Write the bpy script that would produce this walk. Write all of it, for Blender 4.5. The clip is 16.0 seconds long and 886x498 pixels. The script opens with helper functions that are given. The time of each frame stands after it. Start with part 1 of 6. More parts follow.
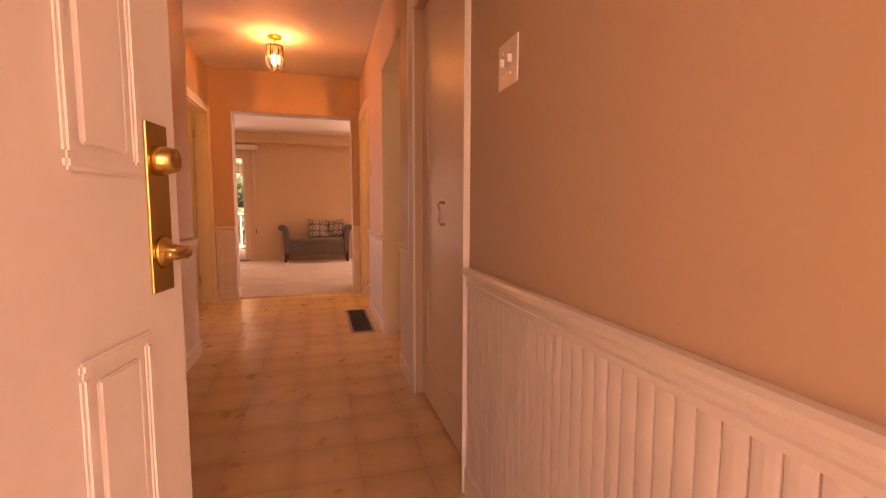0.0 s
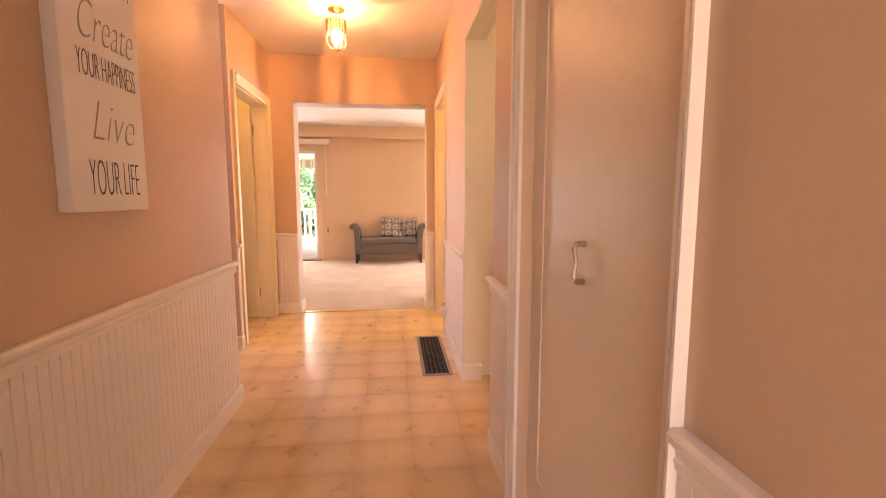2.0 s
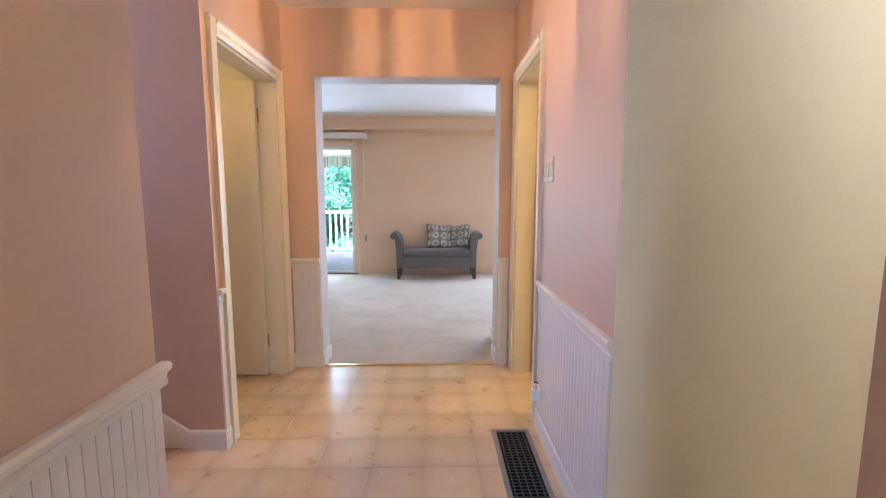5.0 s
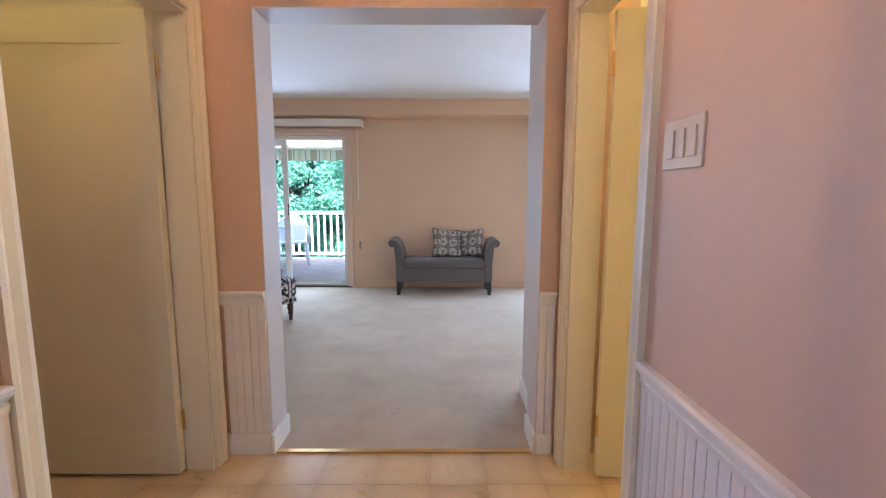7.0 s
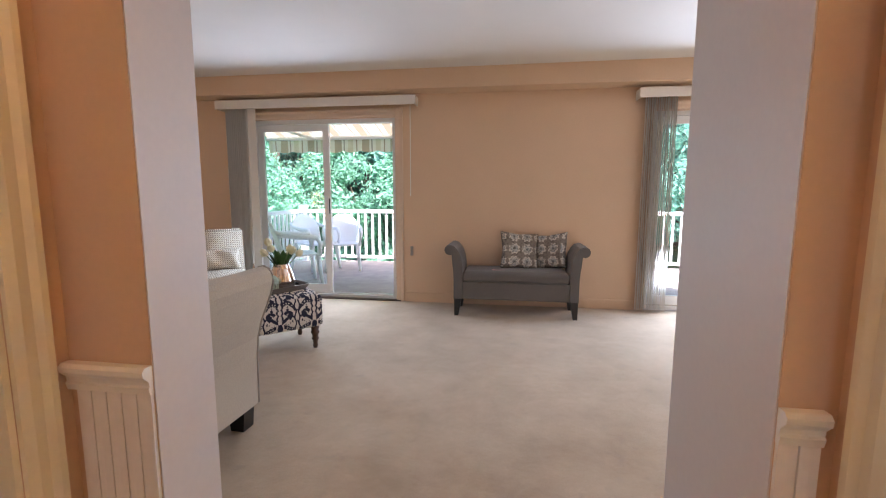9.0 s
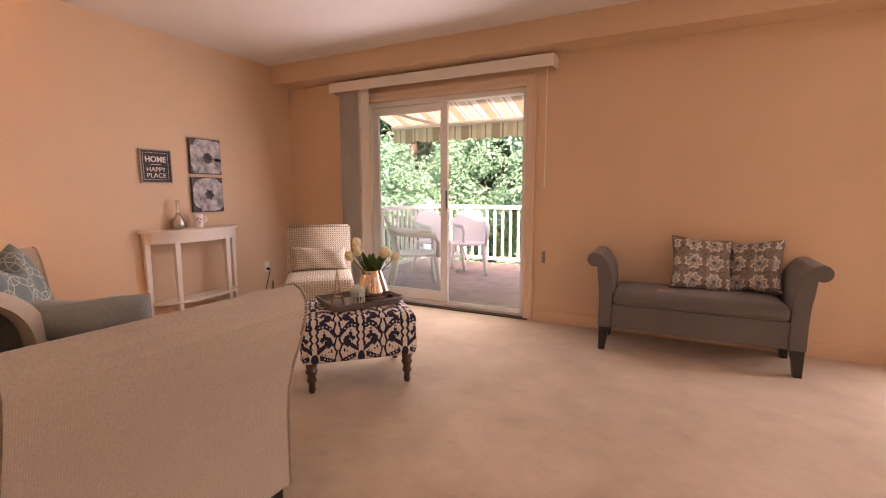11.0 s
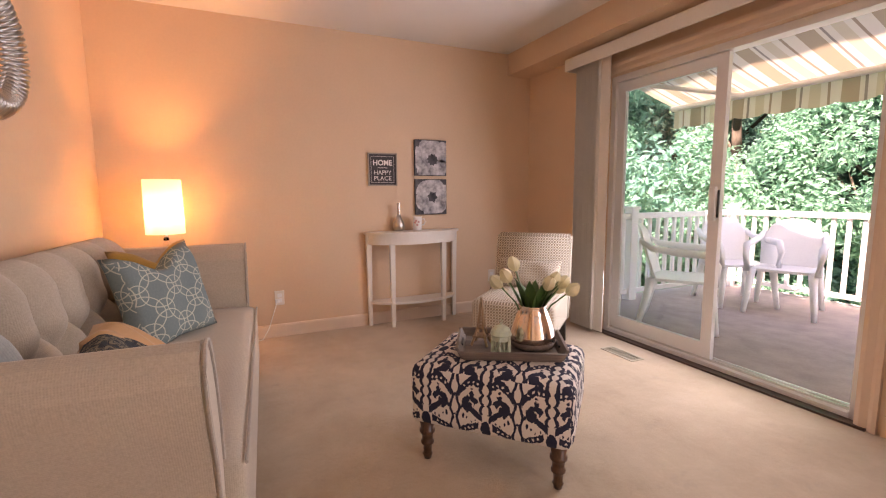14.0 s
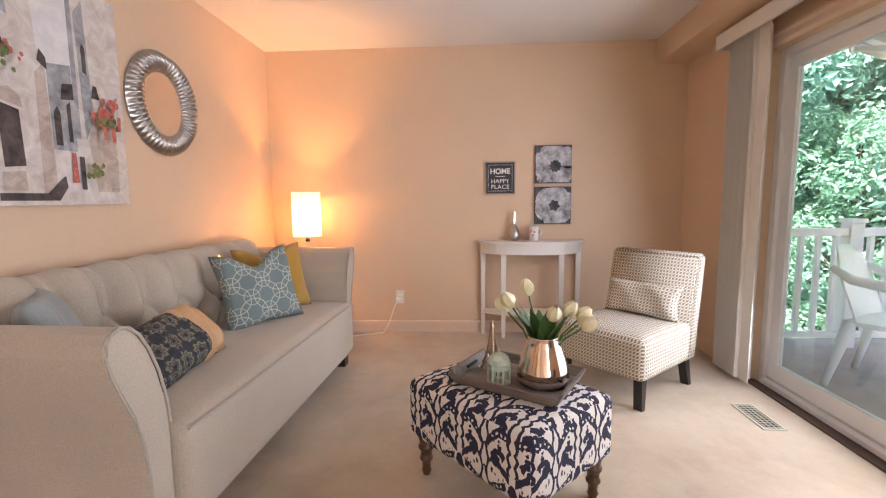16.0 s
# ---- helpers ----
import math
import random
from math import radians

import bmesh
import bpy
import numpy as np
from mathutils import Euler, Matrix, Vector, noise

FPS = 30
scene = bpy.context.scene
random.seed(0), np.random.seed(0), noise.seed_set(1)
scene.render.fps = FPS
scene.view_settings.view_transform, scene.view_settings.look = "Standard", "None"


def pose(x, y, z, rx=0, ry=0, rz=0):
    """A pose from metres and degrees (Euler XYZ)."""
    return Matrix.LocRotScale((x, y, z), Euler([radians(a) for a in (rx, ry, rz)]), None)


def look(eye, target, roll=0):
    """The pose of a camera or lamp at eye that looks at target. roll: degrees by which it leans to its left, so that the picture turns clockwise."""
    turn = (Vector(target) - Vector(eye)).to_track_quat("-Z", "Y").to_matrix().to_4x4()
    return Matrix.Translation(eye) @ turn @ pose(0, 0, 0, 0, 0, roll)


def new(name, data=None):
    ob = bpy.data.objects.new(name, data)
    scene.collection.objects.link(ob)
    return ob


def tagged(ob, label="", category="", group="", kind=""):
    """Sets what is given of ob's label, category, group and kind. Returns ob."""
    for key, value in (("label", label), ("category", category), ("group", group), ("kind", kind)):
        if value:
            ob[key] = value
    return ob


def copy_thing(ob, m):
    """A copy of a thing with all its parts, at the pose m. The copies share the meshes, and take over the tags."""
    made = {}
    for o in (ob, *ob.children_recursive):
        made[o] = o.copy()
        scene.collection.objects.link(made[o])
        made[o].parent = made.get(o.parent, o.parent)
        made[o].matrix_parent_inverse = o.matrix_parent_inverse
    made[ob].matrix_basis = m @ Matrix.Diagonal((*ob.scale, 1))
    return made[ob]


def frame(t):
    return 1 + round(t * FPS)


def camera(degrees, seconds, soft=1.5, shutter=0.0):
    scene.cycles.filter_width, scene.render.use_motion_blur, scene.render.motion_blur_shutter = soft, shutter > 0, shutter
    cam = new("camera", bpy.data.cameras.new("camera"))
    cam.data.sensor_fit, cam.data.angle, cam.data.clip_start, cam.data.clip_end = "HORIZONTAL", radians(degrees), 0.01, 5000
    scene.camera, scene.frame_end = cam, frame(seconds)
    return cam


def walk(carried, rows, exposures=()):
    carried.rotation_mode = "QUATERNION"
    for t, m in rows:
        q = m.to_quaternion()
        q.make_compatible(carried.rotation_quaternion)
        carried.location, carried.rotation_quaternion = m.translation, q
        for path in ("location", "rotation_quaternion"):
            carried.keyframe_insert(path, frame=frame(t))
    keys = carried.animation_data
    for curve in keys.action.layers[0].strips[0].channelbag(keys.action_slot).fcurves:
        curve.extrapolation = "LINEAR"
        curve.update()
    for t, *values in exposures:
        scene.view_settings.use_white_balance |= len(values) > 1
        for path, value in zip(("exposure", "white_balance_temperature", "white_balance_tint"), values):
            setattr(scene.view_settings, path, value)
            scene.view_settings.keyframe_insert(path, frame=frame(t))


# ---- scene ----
# ---- camera ----
cam = camera(90.0, 16.0, 1.15)
PATH = [
    (0, (0.198, 0.053, 0.99), (0.736, 1.971, 0.811), 0.1),
    (0.5, (0.227, 0.281, 1.028), (0.724, 2.209, 0.833), 0.0),
    (1, (0.264, 0.453, 1.09), (0.663, 2.402, 0.886), 0.0),
    (1.5, (0.275, 0.662, 1.094), (0.574, 2.629, 0.882), 0.0),
    (2, (0.263, 0.874, 1.129), (0.479, 2.849, 0.903), 0.0),
    (2.5, (0.245, 1.065, 1.143), (0.403, 3.045, 0.912), 0.0),
    (3, (0.242, 1.311, 1.17), (0.348, 3.295, 0.937), 0.0),
    (3.5, (0.213, 1.53, 1.17), (0.281, 3.514, 0.927), 0.0),
    (4, (0.152, 1.754, 1.2), (0.204, 3.739, 0.963), 0.0),
    (4.2, (0.136, 1.828, 1.211), (0.187, 3.813, 0.97), 0.0),
    (6.3, (0.124, 2.93, 1.255), (0.143, 4.916, 1.012), 0.1),
    (6.5, (0.122, 3.037, 1.253), (0.147, 5.022, 1.01), 0.1),
    (7, (0.132, 3.317, 1.244), (0.138, 5.301, 0.995), 0.1),
    (7.5, (0.131, 3.629, 1.236), (0.084, 5.614, 0.99), -0.1),
    (8, (0.106, 3.919, 1.231), (0.008, 5.9, 0.981), 0.0),
    (8.5, (0.103, 4.224, 1.201), (-0.08, 6.2, 0.958), 0.1),
    (8.7, (0.104, 4.33, 1.189), (-0.124, 6.301, 0.945), 0.1),
    (10.8, (-0.026, 5.348, 1.127), (-0.836, 7.158, 0.865), 0.0),
    (11, (-0.044, 5.443, 1.118), (-0.932, 7.216, 0.858), -0.1),
    (11.5, (-0.095, 5.631, 1.121), (-1.157, 7.305, 0.86), -0.2),
    (12, (-0.122, 5.83, 1.107), (-1.363, 7.377, 0.851), -0.2),
    (12.5, (-0.135, 6.001, 1.107), (-1.553, 7.388, 0.853), -0.3),
    (13, (-0.168, 6.18, 1.102), (-1.735, 7.397, 0.849), -0.4),
    (13.5, (-0.156, 6.345, 1.106), (-1.86, 7.362, 0.859), -0.4),
    (14, (-0.12, 6.556, 1.105), (-1.927, 7.38, 0.862), -0.5),
    (14.5, (-0.082, 6.781, 1.106), (-1.977, 7.371, 0.866), -0.6),
    (15, (-0.081, 6.969, 1.121), (-2.034, 7.327, 0.88), -0.5),
    (15.5, (-0.046, 7.175, 1.148), (-2.028, 7.295, 0.911), -0.6),
    (16, (-0.005, 7.406, 1.15), (-1.988, 7.287, 0.927), -0.7),
]
EXPOSURES = [(0.0, 2.1, 28000, 87), (0.5, 2.65, 28500, 93), (1.0, 3.05, 20500, 80), (2.0, 3.25, 11000, 50), (3.0, 3.2, 7000, 30), (4.0, 3.1, 5650, 18), (6.5, 2.68, 5600, 20), (8.5, 2.38, 6000, 22),
             (10.8, 2.3, 10200, 55), (12.0, 2.12, 10300, 57), (13.0, 2.15, 10100, 57), (14.5, 2.4, 8400, 41), (16.0, 2.55, 7700, 35)]
walk(cam, [(t, look(eye, target, roll)) for t, eye, target, roll in PATH], EXPOSURES)

# ---- world and light ----
world = bpy.data.worlds.new("sky")
scene.world = world
world.use_nodes = True
wn = world.node_tree.nodes
sky = wn.new("ShaderNodeTexSky")
sky.sky_type, sky.sun_disc = "NISHITA", False
sky.sun_elevation, sky.sun_rotation = radians(50.3), radians(135)
world.node_tree.links.new(sky.outputs[0], wn["Background"].inputs[0])
wn["Background"].inputs[1].default_value = 0.15


def lamp(name, kind, m, energy, colour, **more):
    data = bpy.data.lights.new(name, kind)
    data.energy, data.color = energy, colour
    if "size" in more:
        data.shape, data.size, data.size_y = "RECTANGLE", more["size"], more["size_y"]
    if "radius" in more:
        data.shadow_soft_size = more["radius"]
    if "angle" in more:
        data.angle = radians(more["angle"])
    ob = new(name, data)
    ob.matrix_world = m
    return ob


SUN = lamp("sun", "SUN", look((5, -5, 8.5), (0, 0, 0)), 5.0, (1, 0.98, 0.94), angle=2)
# daylight in the openings
lamp("window_light", "AREA", look((-1.95, 8.95, 1.05), (-1.95, 5.5, 0.32)), 7.6, (0.60, 0.81, 1.0), size=1.4, size_y=1.75)
lamp("window_light", "AREA", look((2.2, 8.95, 1.05), (2.2, 6.0, 0.42)), 18, (0.60, 0.81, 1.0), size=1.35, size_y=1.75)
lamp("window_light", "AREA", look((-3.27, 3.81, 1.75), (0.6, 3.81, 1.75)), 5.0, (0.38, 0.53, 1.0), size=0.7, size_y=1.0)
lamp("entry_light", "AREA", look((0.26, -5.5, 1.5), (0.26, 3, 1.0)), 6.8, (0.95, 0.92, 0.97), size=4.0, size_y=2.6)
# lamps of the place
lamp("hall_bulb", "POINT", pose(-0.131, 4.25, 2.335), 3.3, (1.0, 0.54, 0.20), radius=0.004)
lamp("table_bulb", "POINT", pose(-3.48, 6.11, 1.05), 7.2, (1.0, 0.53, 0.19), radius=0.04)
lamp("kitchen_bulb", "POINT", pose(1.7, 2.6, 2.2), 4.2, (1.0, 0.89, 0.72), radius=0.08)
lamp("bath_bulb", "POINT", pose(1.85, 5.10, 2.0), 5.5, (1.0, 0.78, 0.26), radius=0.08)
lamp("study_bulb", "POINT", pose(-1.5, 4.65, 2.2), 0.6, (1.0, 0.78, 0.26), radius=0.08)


# ---- materials ----
def socket(nt, node, name, value):
    if isinstance(value, bpy.types.NodeSocket):
        nt.links.new(value, node.inputs[name])
    else:
        node.inputs[name].default_value = value


class Shade:
    """A principled material with small builders for its node tree."""

    def __init__(self, name):
        self.m = bpy.data.materials.new(name)
        self.m.use_nodes = True
        self.nt = self.m.node_tree
        self.b = self.nt.nodes["Principled BSDF"]
        self.tc = self.nt.nodes.new("ShaderNodeTexCoord")

    def node(self, kind, operation="", **kw):
        n = self.nt.nodes.new(kind)
        if operation:
            n.operation = operation
        for k, v in kw.items():
            socket(self.nt, n, k, v)
        return n

    def math(self, op, a, b=0.0, c=0.0):
        n = self.nt.nodes.new("ShaderNodeMath")
        n.operation = op
        for i, v in enumerate((a, b, c)):
            socket(self.nt, n, i, v)
        return n.outputs[0]

    def mix(self, fac, a, b):
        n = self.nt.nodes.new("ShaderNodeMix")
        n.data_type = "RGBA"
        socket(self.nt, n, 0, fac)
        socket(self.nt, n, 6, a if isinstance(a, bpy.types.NodeSocket) else (*a, 1))
        socket(self.nt, n, 7, b if isinstance(b, bpy.types.NodeSocket) else (*b, 1))
        return n.outputs[2]

    def noise(self, scale, detail=3.0, rough=0.55, vec=None, distort=0.0):
        n = self.node("ShaderNodeTexNoise", Scale=scale, Detail=detail, Roughness=rough, Distortion=distort)
        self.nt.links.new(vec or self.tc.outputs["Object"], n.inputs["Vector"])
        return n.outputs[0]

    def band(self, v, lo, hi):
        n = self.node("ShaderNodeMapRange", **{"From Min": lo, "From Max": hi})
        socket(self.nt, n, 0, v)
        return n.outputs[0]

    def uv(self):
        s = self.node("ShaderNodeSeparateXYZ")
        self.nt.links.new(self.tc.outputs["UV"], s.inputs[0])
        return s.outputs[0], s.outputs[1]

    def xyz(self):
        s = self.node("ShaderNodeSeparateXYZ")
        self.nt.links.new(self.tc.outputs["Object"], s.inputs[0])
        return s.outputs

    def set(self, **kw):
        for k, v in kw.items():
            socket(self.nt, self.b, k.replace("_", " "), v)
        return self

    def bump(self, height, strength=0.3, distance=0.002):
        n = self.node("ShaderNodeBump", Strength=strength, Distance=distance, Height=height)
        self.nt.links.new(n.outputs[0], self.b.inputs["Normal"])
        return self


def plain(name, c, rough=0.5, metal=0.0, vary=0.12, big=2.0, fine=60.0, bump=0.15, dist=0.001):
    """Colour varied by a broad and a fine noise, with fine relief."""
    s = Shade(name)
    a = s.noise(big, 4)
    f = s.noise(fine, 3)
    k = s.math("ADD", s.math("MULTIPLY", a, 0.6), s.math("MULTIPLY", f, 0.4))
    k = s.band(k, 0.3, 0.7)
    dark = tuple(x * (1 - vary) for x in c)
    light = tuple(min(1, x * (1 + vary * 0.6)) for x in c)
    s.set(Base_Color=s.mix(k, dark, light), Roughness=s.math("ADD", s.math("MULTIPLY", a, 0.12), rough - 0.06), Metallic=metal)
    s.bump(f, bump, dist)
    return s.m


def fabric(name, c, thread=420.0, vary=0.18, bump=0.5):
    s = Shade(name)
    u, v = s.uv()
    w = s.math("ADD", s.math("MULTIPLY", s.math("SINE", s.math("MULTIPLY", u, thread * 6.28 / 2)), 0.5), s.math("MULTIPLY", s.math("SINE", s.math("MULTIPLY", v, thread * 6.28 / 2)), 0.5))
    f = s.noise(140, 4, 0.7)
    k = s.band(s.math("ADD", f, s.math("MULTIPLY", s.noise(3.0), 0.5)), 0.5, 1.0)
    s.set(Base_Color=s.mix(k, tuple(x * (1 - vary) for x in c), tuple(min(1, x * (1 + vary * 0.5)) for x in c)), Roughness=0.95)
    s.set(Sheen_Weight=0.25, Sheen_Roughness=0.6)
    s.bump(s.math("ADD", s.math("MULTIPLY", w, 0.3), f), bump, 0.0015)
    return s.m


switch_cream = plain("switch_cream", (0.60, 0.49, 0.34), 0.4, vary=0.05, bump=0.05)
hall_paint = plain("hall_paint", (0.63, 0.435, 0.305), 0.55, vary=0.05, bump=0.12)
jamb_paint = plain("jamb_paint", (0.62, 0.545, 0.51), 0.5, vary=0.05, bump=0.1)
casing_peach = plain("casing_peach", (0.74, 0.57, 0.44), 0.4, vary=0.05, bump=0.08)
living_paint = plain("living_paint", (0.72, 0.515, 0.355), 0.6, vary=0.05, bump=0.12)
ceiling_paint = plain("ceiling_paint", (0.78, 0.75, 0.72), 0.8, vary=0.05, fine=220, bump=0.2, dist=0.001)
trim_white = plain("trim_white", (0.80, 0.76, 0.70), 0.32, vary=0.05, bump=0.08)
door_white = plain("door_white", (0.80, 0.76, 0.70), 0.5, vary=0.06, fine=30, bump=0.1)
closet_paint = plain("closet_paint", (0.82, 0.71, 0.60), 0.45, vary=0.06, fine=30, bump=0.1)
cream_trim = plain("cream_trim", (0.79, 0.71, 0.54), 0.4, vary=0.05, bump=0.08)
cream_wall = plain("cream_wall", (0.80, 0.755, 0.62), 0.6, vary=0.05)
vinyl_white = plain("vinyl_white", (0.82, 0.82, 0.82), 0.35, vary=0.04)
plastic_white = plain("plastic_white", (0.84, 0.87, 0.87), 0.35, vary=0.05)
brass = plain("brass", (0.75, 0.52, 0.22), 0.24, 1.0, vary=0.15)
brass_pull = plain("brass_pull", (0.50, 0.42, 0.34), 0.5, 1.0, vary=0.15)
chrome = plain("chrome", (0.75, 0.74, 0.72), 0.16, 1.0, vary=0.1)
silver = plain("silver", (0.50, 0.48, 0.45), 0.3, 1.0, vary=0.2, big=20)
black_wood = plain("black_wood", (0.018, 0.015, 0.014), 0.35, vary=0.3)
dark_metal = plain("dark_metal", (0.05, 0.05, 0.05), 0.5, 0.4)
sofa_cloth = fabric("sofa_cloth", (0.50, 0.425, 0.335))
grey_cloth = fabric("grey_cloth", (0.135, 0.125, 0.12), vary=0.25)
piping_cloth = fabric("piping_cloth", (0.42, 0.37, 0.31))
blue_grey_cloth = fabric("blue_grey_cloth", (0.30, 0.34, 0.33))
mustard_cloth = fabric("mustard_cloth", (0.50, 0.27, 0.045))
green_leaf = plain("green_leaf", (0.05, 0.13, 0.03), 0.4, vary=0.35, big=12)
petal = plain("petal", (0.85, 0.78, 0.52), 0.5, vary=0.12, big=30)
paper = plain("paper", (0.8, 0.76, 0.72), 0.6, vary=0.05)
pink_print = plain("pink_print", (0.72, 0.38, 0.36), 0.5, vary=0.3, big=40)
mint_paint = plain("mint_paint", (0.50, 0.60, 0.48), 0.6, vary=0.15, big=30)
ink_grey = plain("ink_grey", (0.28, 0.31, 0.33), 0.7)
ink_dark = plain("ink_dark", (0.05, 0.045, 0.05), 0.7)
canvas_white = plain("canvas_white", (0.82, 0.79, 0.77), 0.75, vary=0.05, fine=300, bump=0.3)
blind_vinyl = plain("blind_vinyl", (0.76, 0.72, 0.66), 0.5, vary=0.05)
concrete = plain("concrete", (0.5, 0.48, 0.45), 0.9)


def wood(name, c, axis=0, rough=0.45, scale=6.0):
    s = Shade(name)
    mp = s.node("ShaderNodeMapping")
    st = [14.0, 14.0, 14.0]
    st[axis] = 1.0
    mp.inputs["Scale"].default_value = st
    s.nt.links.new(s.tc.outputs["Object"], mp.inputs[0])
    g = s.noise(scale, 6, 0.65, mp.outputs[0], 0.6)
    s.set(Base_Color=s.mix(s.band(g, 0.3, 0.7), tuple(x * 0.55 for x in c), tuple(min(1, x * 1.25) for x in c)), Roughness=rough)
    return s.bump(g, 0.2, 0.001).m


turned_wood = wood("turned_wood", (0.10, 0.045, 0.022), 2, 0.3)
tray_wood = wood("tray_wood", (0.20, 0.155, 0.125), 0, 0.6)
side_wood = wood("side_wood", (0.06, 0.03, 0.02), 0, 0.4)


def carpet_material():
    s = Shade("carpet")
    pile = s.noise(260, 2, 0.8)
    tuft = s.noise(60, 3, 0.7)
    wear = s.noise(1.9, 8, 0.70, None, 0.1)
    stain = s.band(s.noise(5.5, 4, 0.7), 0.60, 0.75)
    col = s.mix(s.band(wear, 0.32, 0.68), (0.40, 0.29, 0.185), (0.59, 0.46, 0.325))
    col = s.mix(s.math("MULTIPLY", stain, 0.6), col, (0.33, 0.255, 0.205))
    col = s.mix(s.band(tuft, 0.3, 0.8), s.mix(0.18, col, (0.3, 0.25, 0.21)), col)
    s.set(Base_Color=col, Roughness=1.0, Sheen_Weight=0.3)
    return s.bump(s.math("ADD", pile, s.math("MULTIPLY", tuft, 1.2)), 0.4, 0.004).m


carpet_mat = carpet_material()


def tile_material():
    s = Shade("vinyl_tile")
    info = s.node("ShaderNodeObjectInfo")
    rnd = info.outputs["Random"]
    o = s.xyz()
    shift = s.node("ShaderNodeVectorMath", operation="ADD")
    s.nt.links.new(s.tc.outputs["Object"], shift.inputs[0])
    cmb = s.node("ShaderNodeCombineXYZ")
    s.nt.links.new(s.math("MULTIPLY", rnd, 40.0), cmb.inputs[0])
    s.nt.links.new(cmb.outputs[0], shift.inputs[1])
    cloud = s.noise(9, 4, 0.6, shift.outputs[0])
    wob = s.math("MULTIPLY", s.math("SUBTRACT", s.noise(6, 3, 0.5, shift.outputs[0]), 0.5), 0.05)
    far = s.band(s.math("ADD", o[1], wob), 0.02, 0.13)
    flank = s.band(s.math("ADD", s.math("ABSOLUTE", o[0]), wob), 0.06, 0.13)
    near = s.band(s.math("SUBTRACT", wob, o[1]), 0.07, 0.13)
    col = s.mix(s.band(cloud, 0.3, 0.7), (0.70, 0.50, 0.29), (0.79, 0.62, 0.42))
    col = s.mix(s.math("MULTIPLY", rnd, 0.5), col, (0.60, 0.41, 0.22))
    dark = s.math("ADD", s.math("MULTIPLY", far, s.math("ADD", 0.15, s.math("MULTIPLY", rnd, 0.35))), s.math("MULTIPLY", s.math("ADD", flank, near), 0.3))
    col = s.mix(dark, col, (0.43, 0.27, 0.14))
    s.set(Base_Color=col, Roughness=s.math("ADD", s.math("MULTIPLY", cloud, 0.15), 0.22), Coat_Weight=0.15)
    return s.bump(cloud, 0.08, 0.001).m


tile_mat = tile_material()
grout = plain("grout", (0.62, 0.48, 0.34), 0.8)


def rings(s, u, v, size, r, w):
    """Mask of thin circles on a square lattice, with its half-shifted double."""
    out = None
    for off in (0.0, 0.5):
        fu = s.math("SUBTRACT", s.math("FRACT", s.math("ADD", s.math("DIVIDE", u, size), off)), 0.5)
        fv = s.math("SUBTRACT", s.math("FRACT", s.math("ADD", s.math("DIVIDE", v, size), off)), 0.5)
        d = s.math("SQRT", s.math("ADD", s.math("MULTIPLY", fu, fu), s.math("MULTIPLY", fv, fv)))
        m = s.math("LESS_THAN", s.math("ABSOLUTE", s.math("SUBTRACT", d, r)), w)
        out = m if out is None else s.math("MAXIMUM", out, m)
    return out


def lattice_cloth():
    s = Shade("lattice_cloth")
    u, v = s.uv()
    a = rings(s, u, v, 0.165, 0.45, 0.014)
    b = rings(s, s.math("ADD", u, 0.0825), v, 0.165, 0.25, 0.012)
    f = s.noise(160, 4)
    base = s.mix(f, (0.13, 0.185, 0.19), (0.20, 0.265, 0.26))
    s.set(Base_Color=s.mix(s.math("MAXIMUM", a, b), base, (0.46, 0.49, 0.41)), Roughness=0.95)
    return s.bump(f, 0.4, 0.001).m


def floral_cloth(name, size, c0, c1, c2, c3):
    """Medallions: petals round a lattice of centres, with outlines and a second colour between."""
    s = Shade(name)
    u, v = s.uv()
    n1 = s.noise(30, 3)
    k = s.math("MULTIPLY", s.math("SUBTRACT", n1, 0.5), 0.25)
    fu = s.math("SUBTRACT", s.math("FRACT", s.math("DIVIDE", u, size)), 0.5)
    fv = s.math("SUBTRACT", s.math("FRACT", s.math("DIVIDE", v, size)), 0.5)
    d = s.math("SQRT", s.math("ADD", s.math("MULTIPLY", fu, fu), s.math("MULTIPLY", fv, fv)))
    ang = s.math("ARCTAN2", fv, fu)
    lobe = s.math("MULTIPLY", s.math("COSINE", s.math("MULTIPLY", ang, 8.0)), 0.055)
    e = s.math("ADD", s.math("ADD", d, lobe), s.math("MULTIPLY", k, 0.35))
    col = s.mix(s.math("LESS_THAN", e, 0.46), c0, c1)
    line = s.math("LESS_THAN", s.math("ABSOLUTE", s.math("SUBTRACT", e, 0.43)), 0.022)
    col = s.mix(line, col, c3)
    col = s.mix(s.math("LESS_THAN", e, 0.27), col, c2)
    spot = s.math("LESS_THAN", s.math("ABSOLUTE", s.math("SUBTRACT", e, 0.17)), 0.035)
    col = s.mix(spot, col, c1)
    col = s.mix(s.math("LESS_THAN", e, 0.08), col, c3)
    col = s.mix(s.math("MULTIPLY", s.math("GREATER_THAN", s.noise(55, 3), 0.56), 0.6), col, c3)
    s.set(Base_Color=col, Roughness=0.95)
    return s.bump(s.noise(200, 3), 0.4, 0.001).m


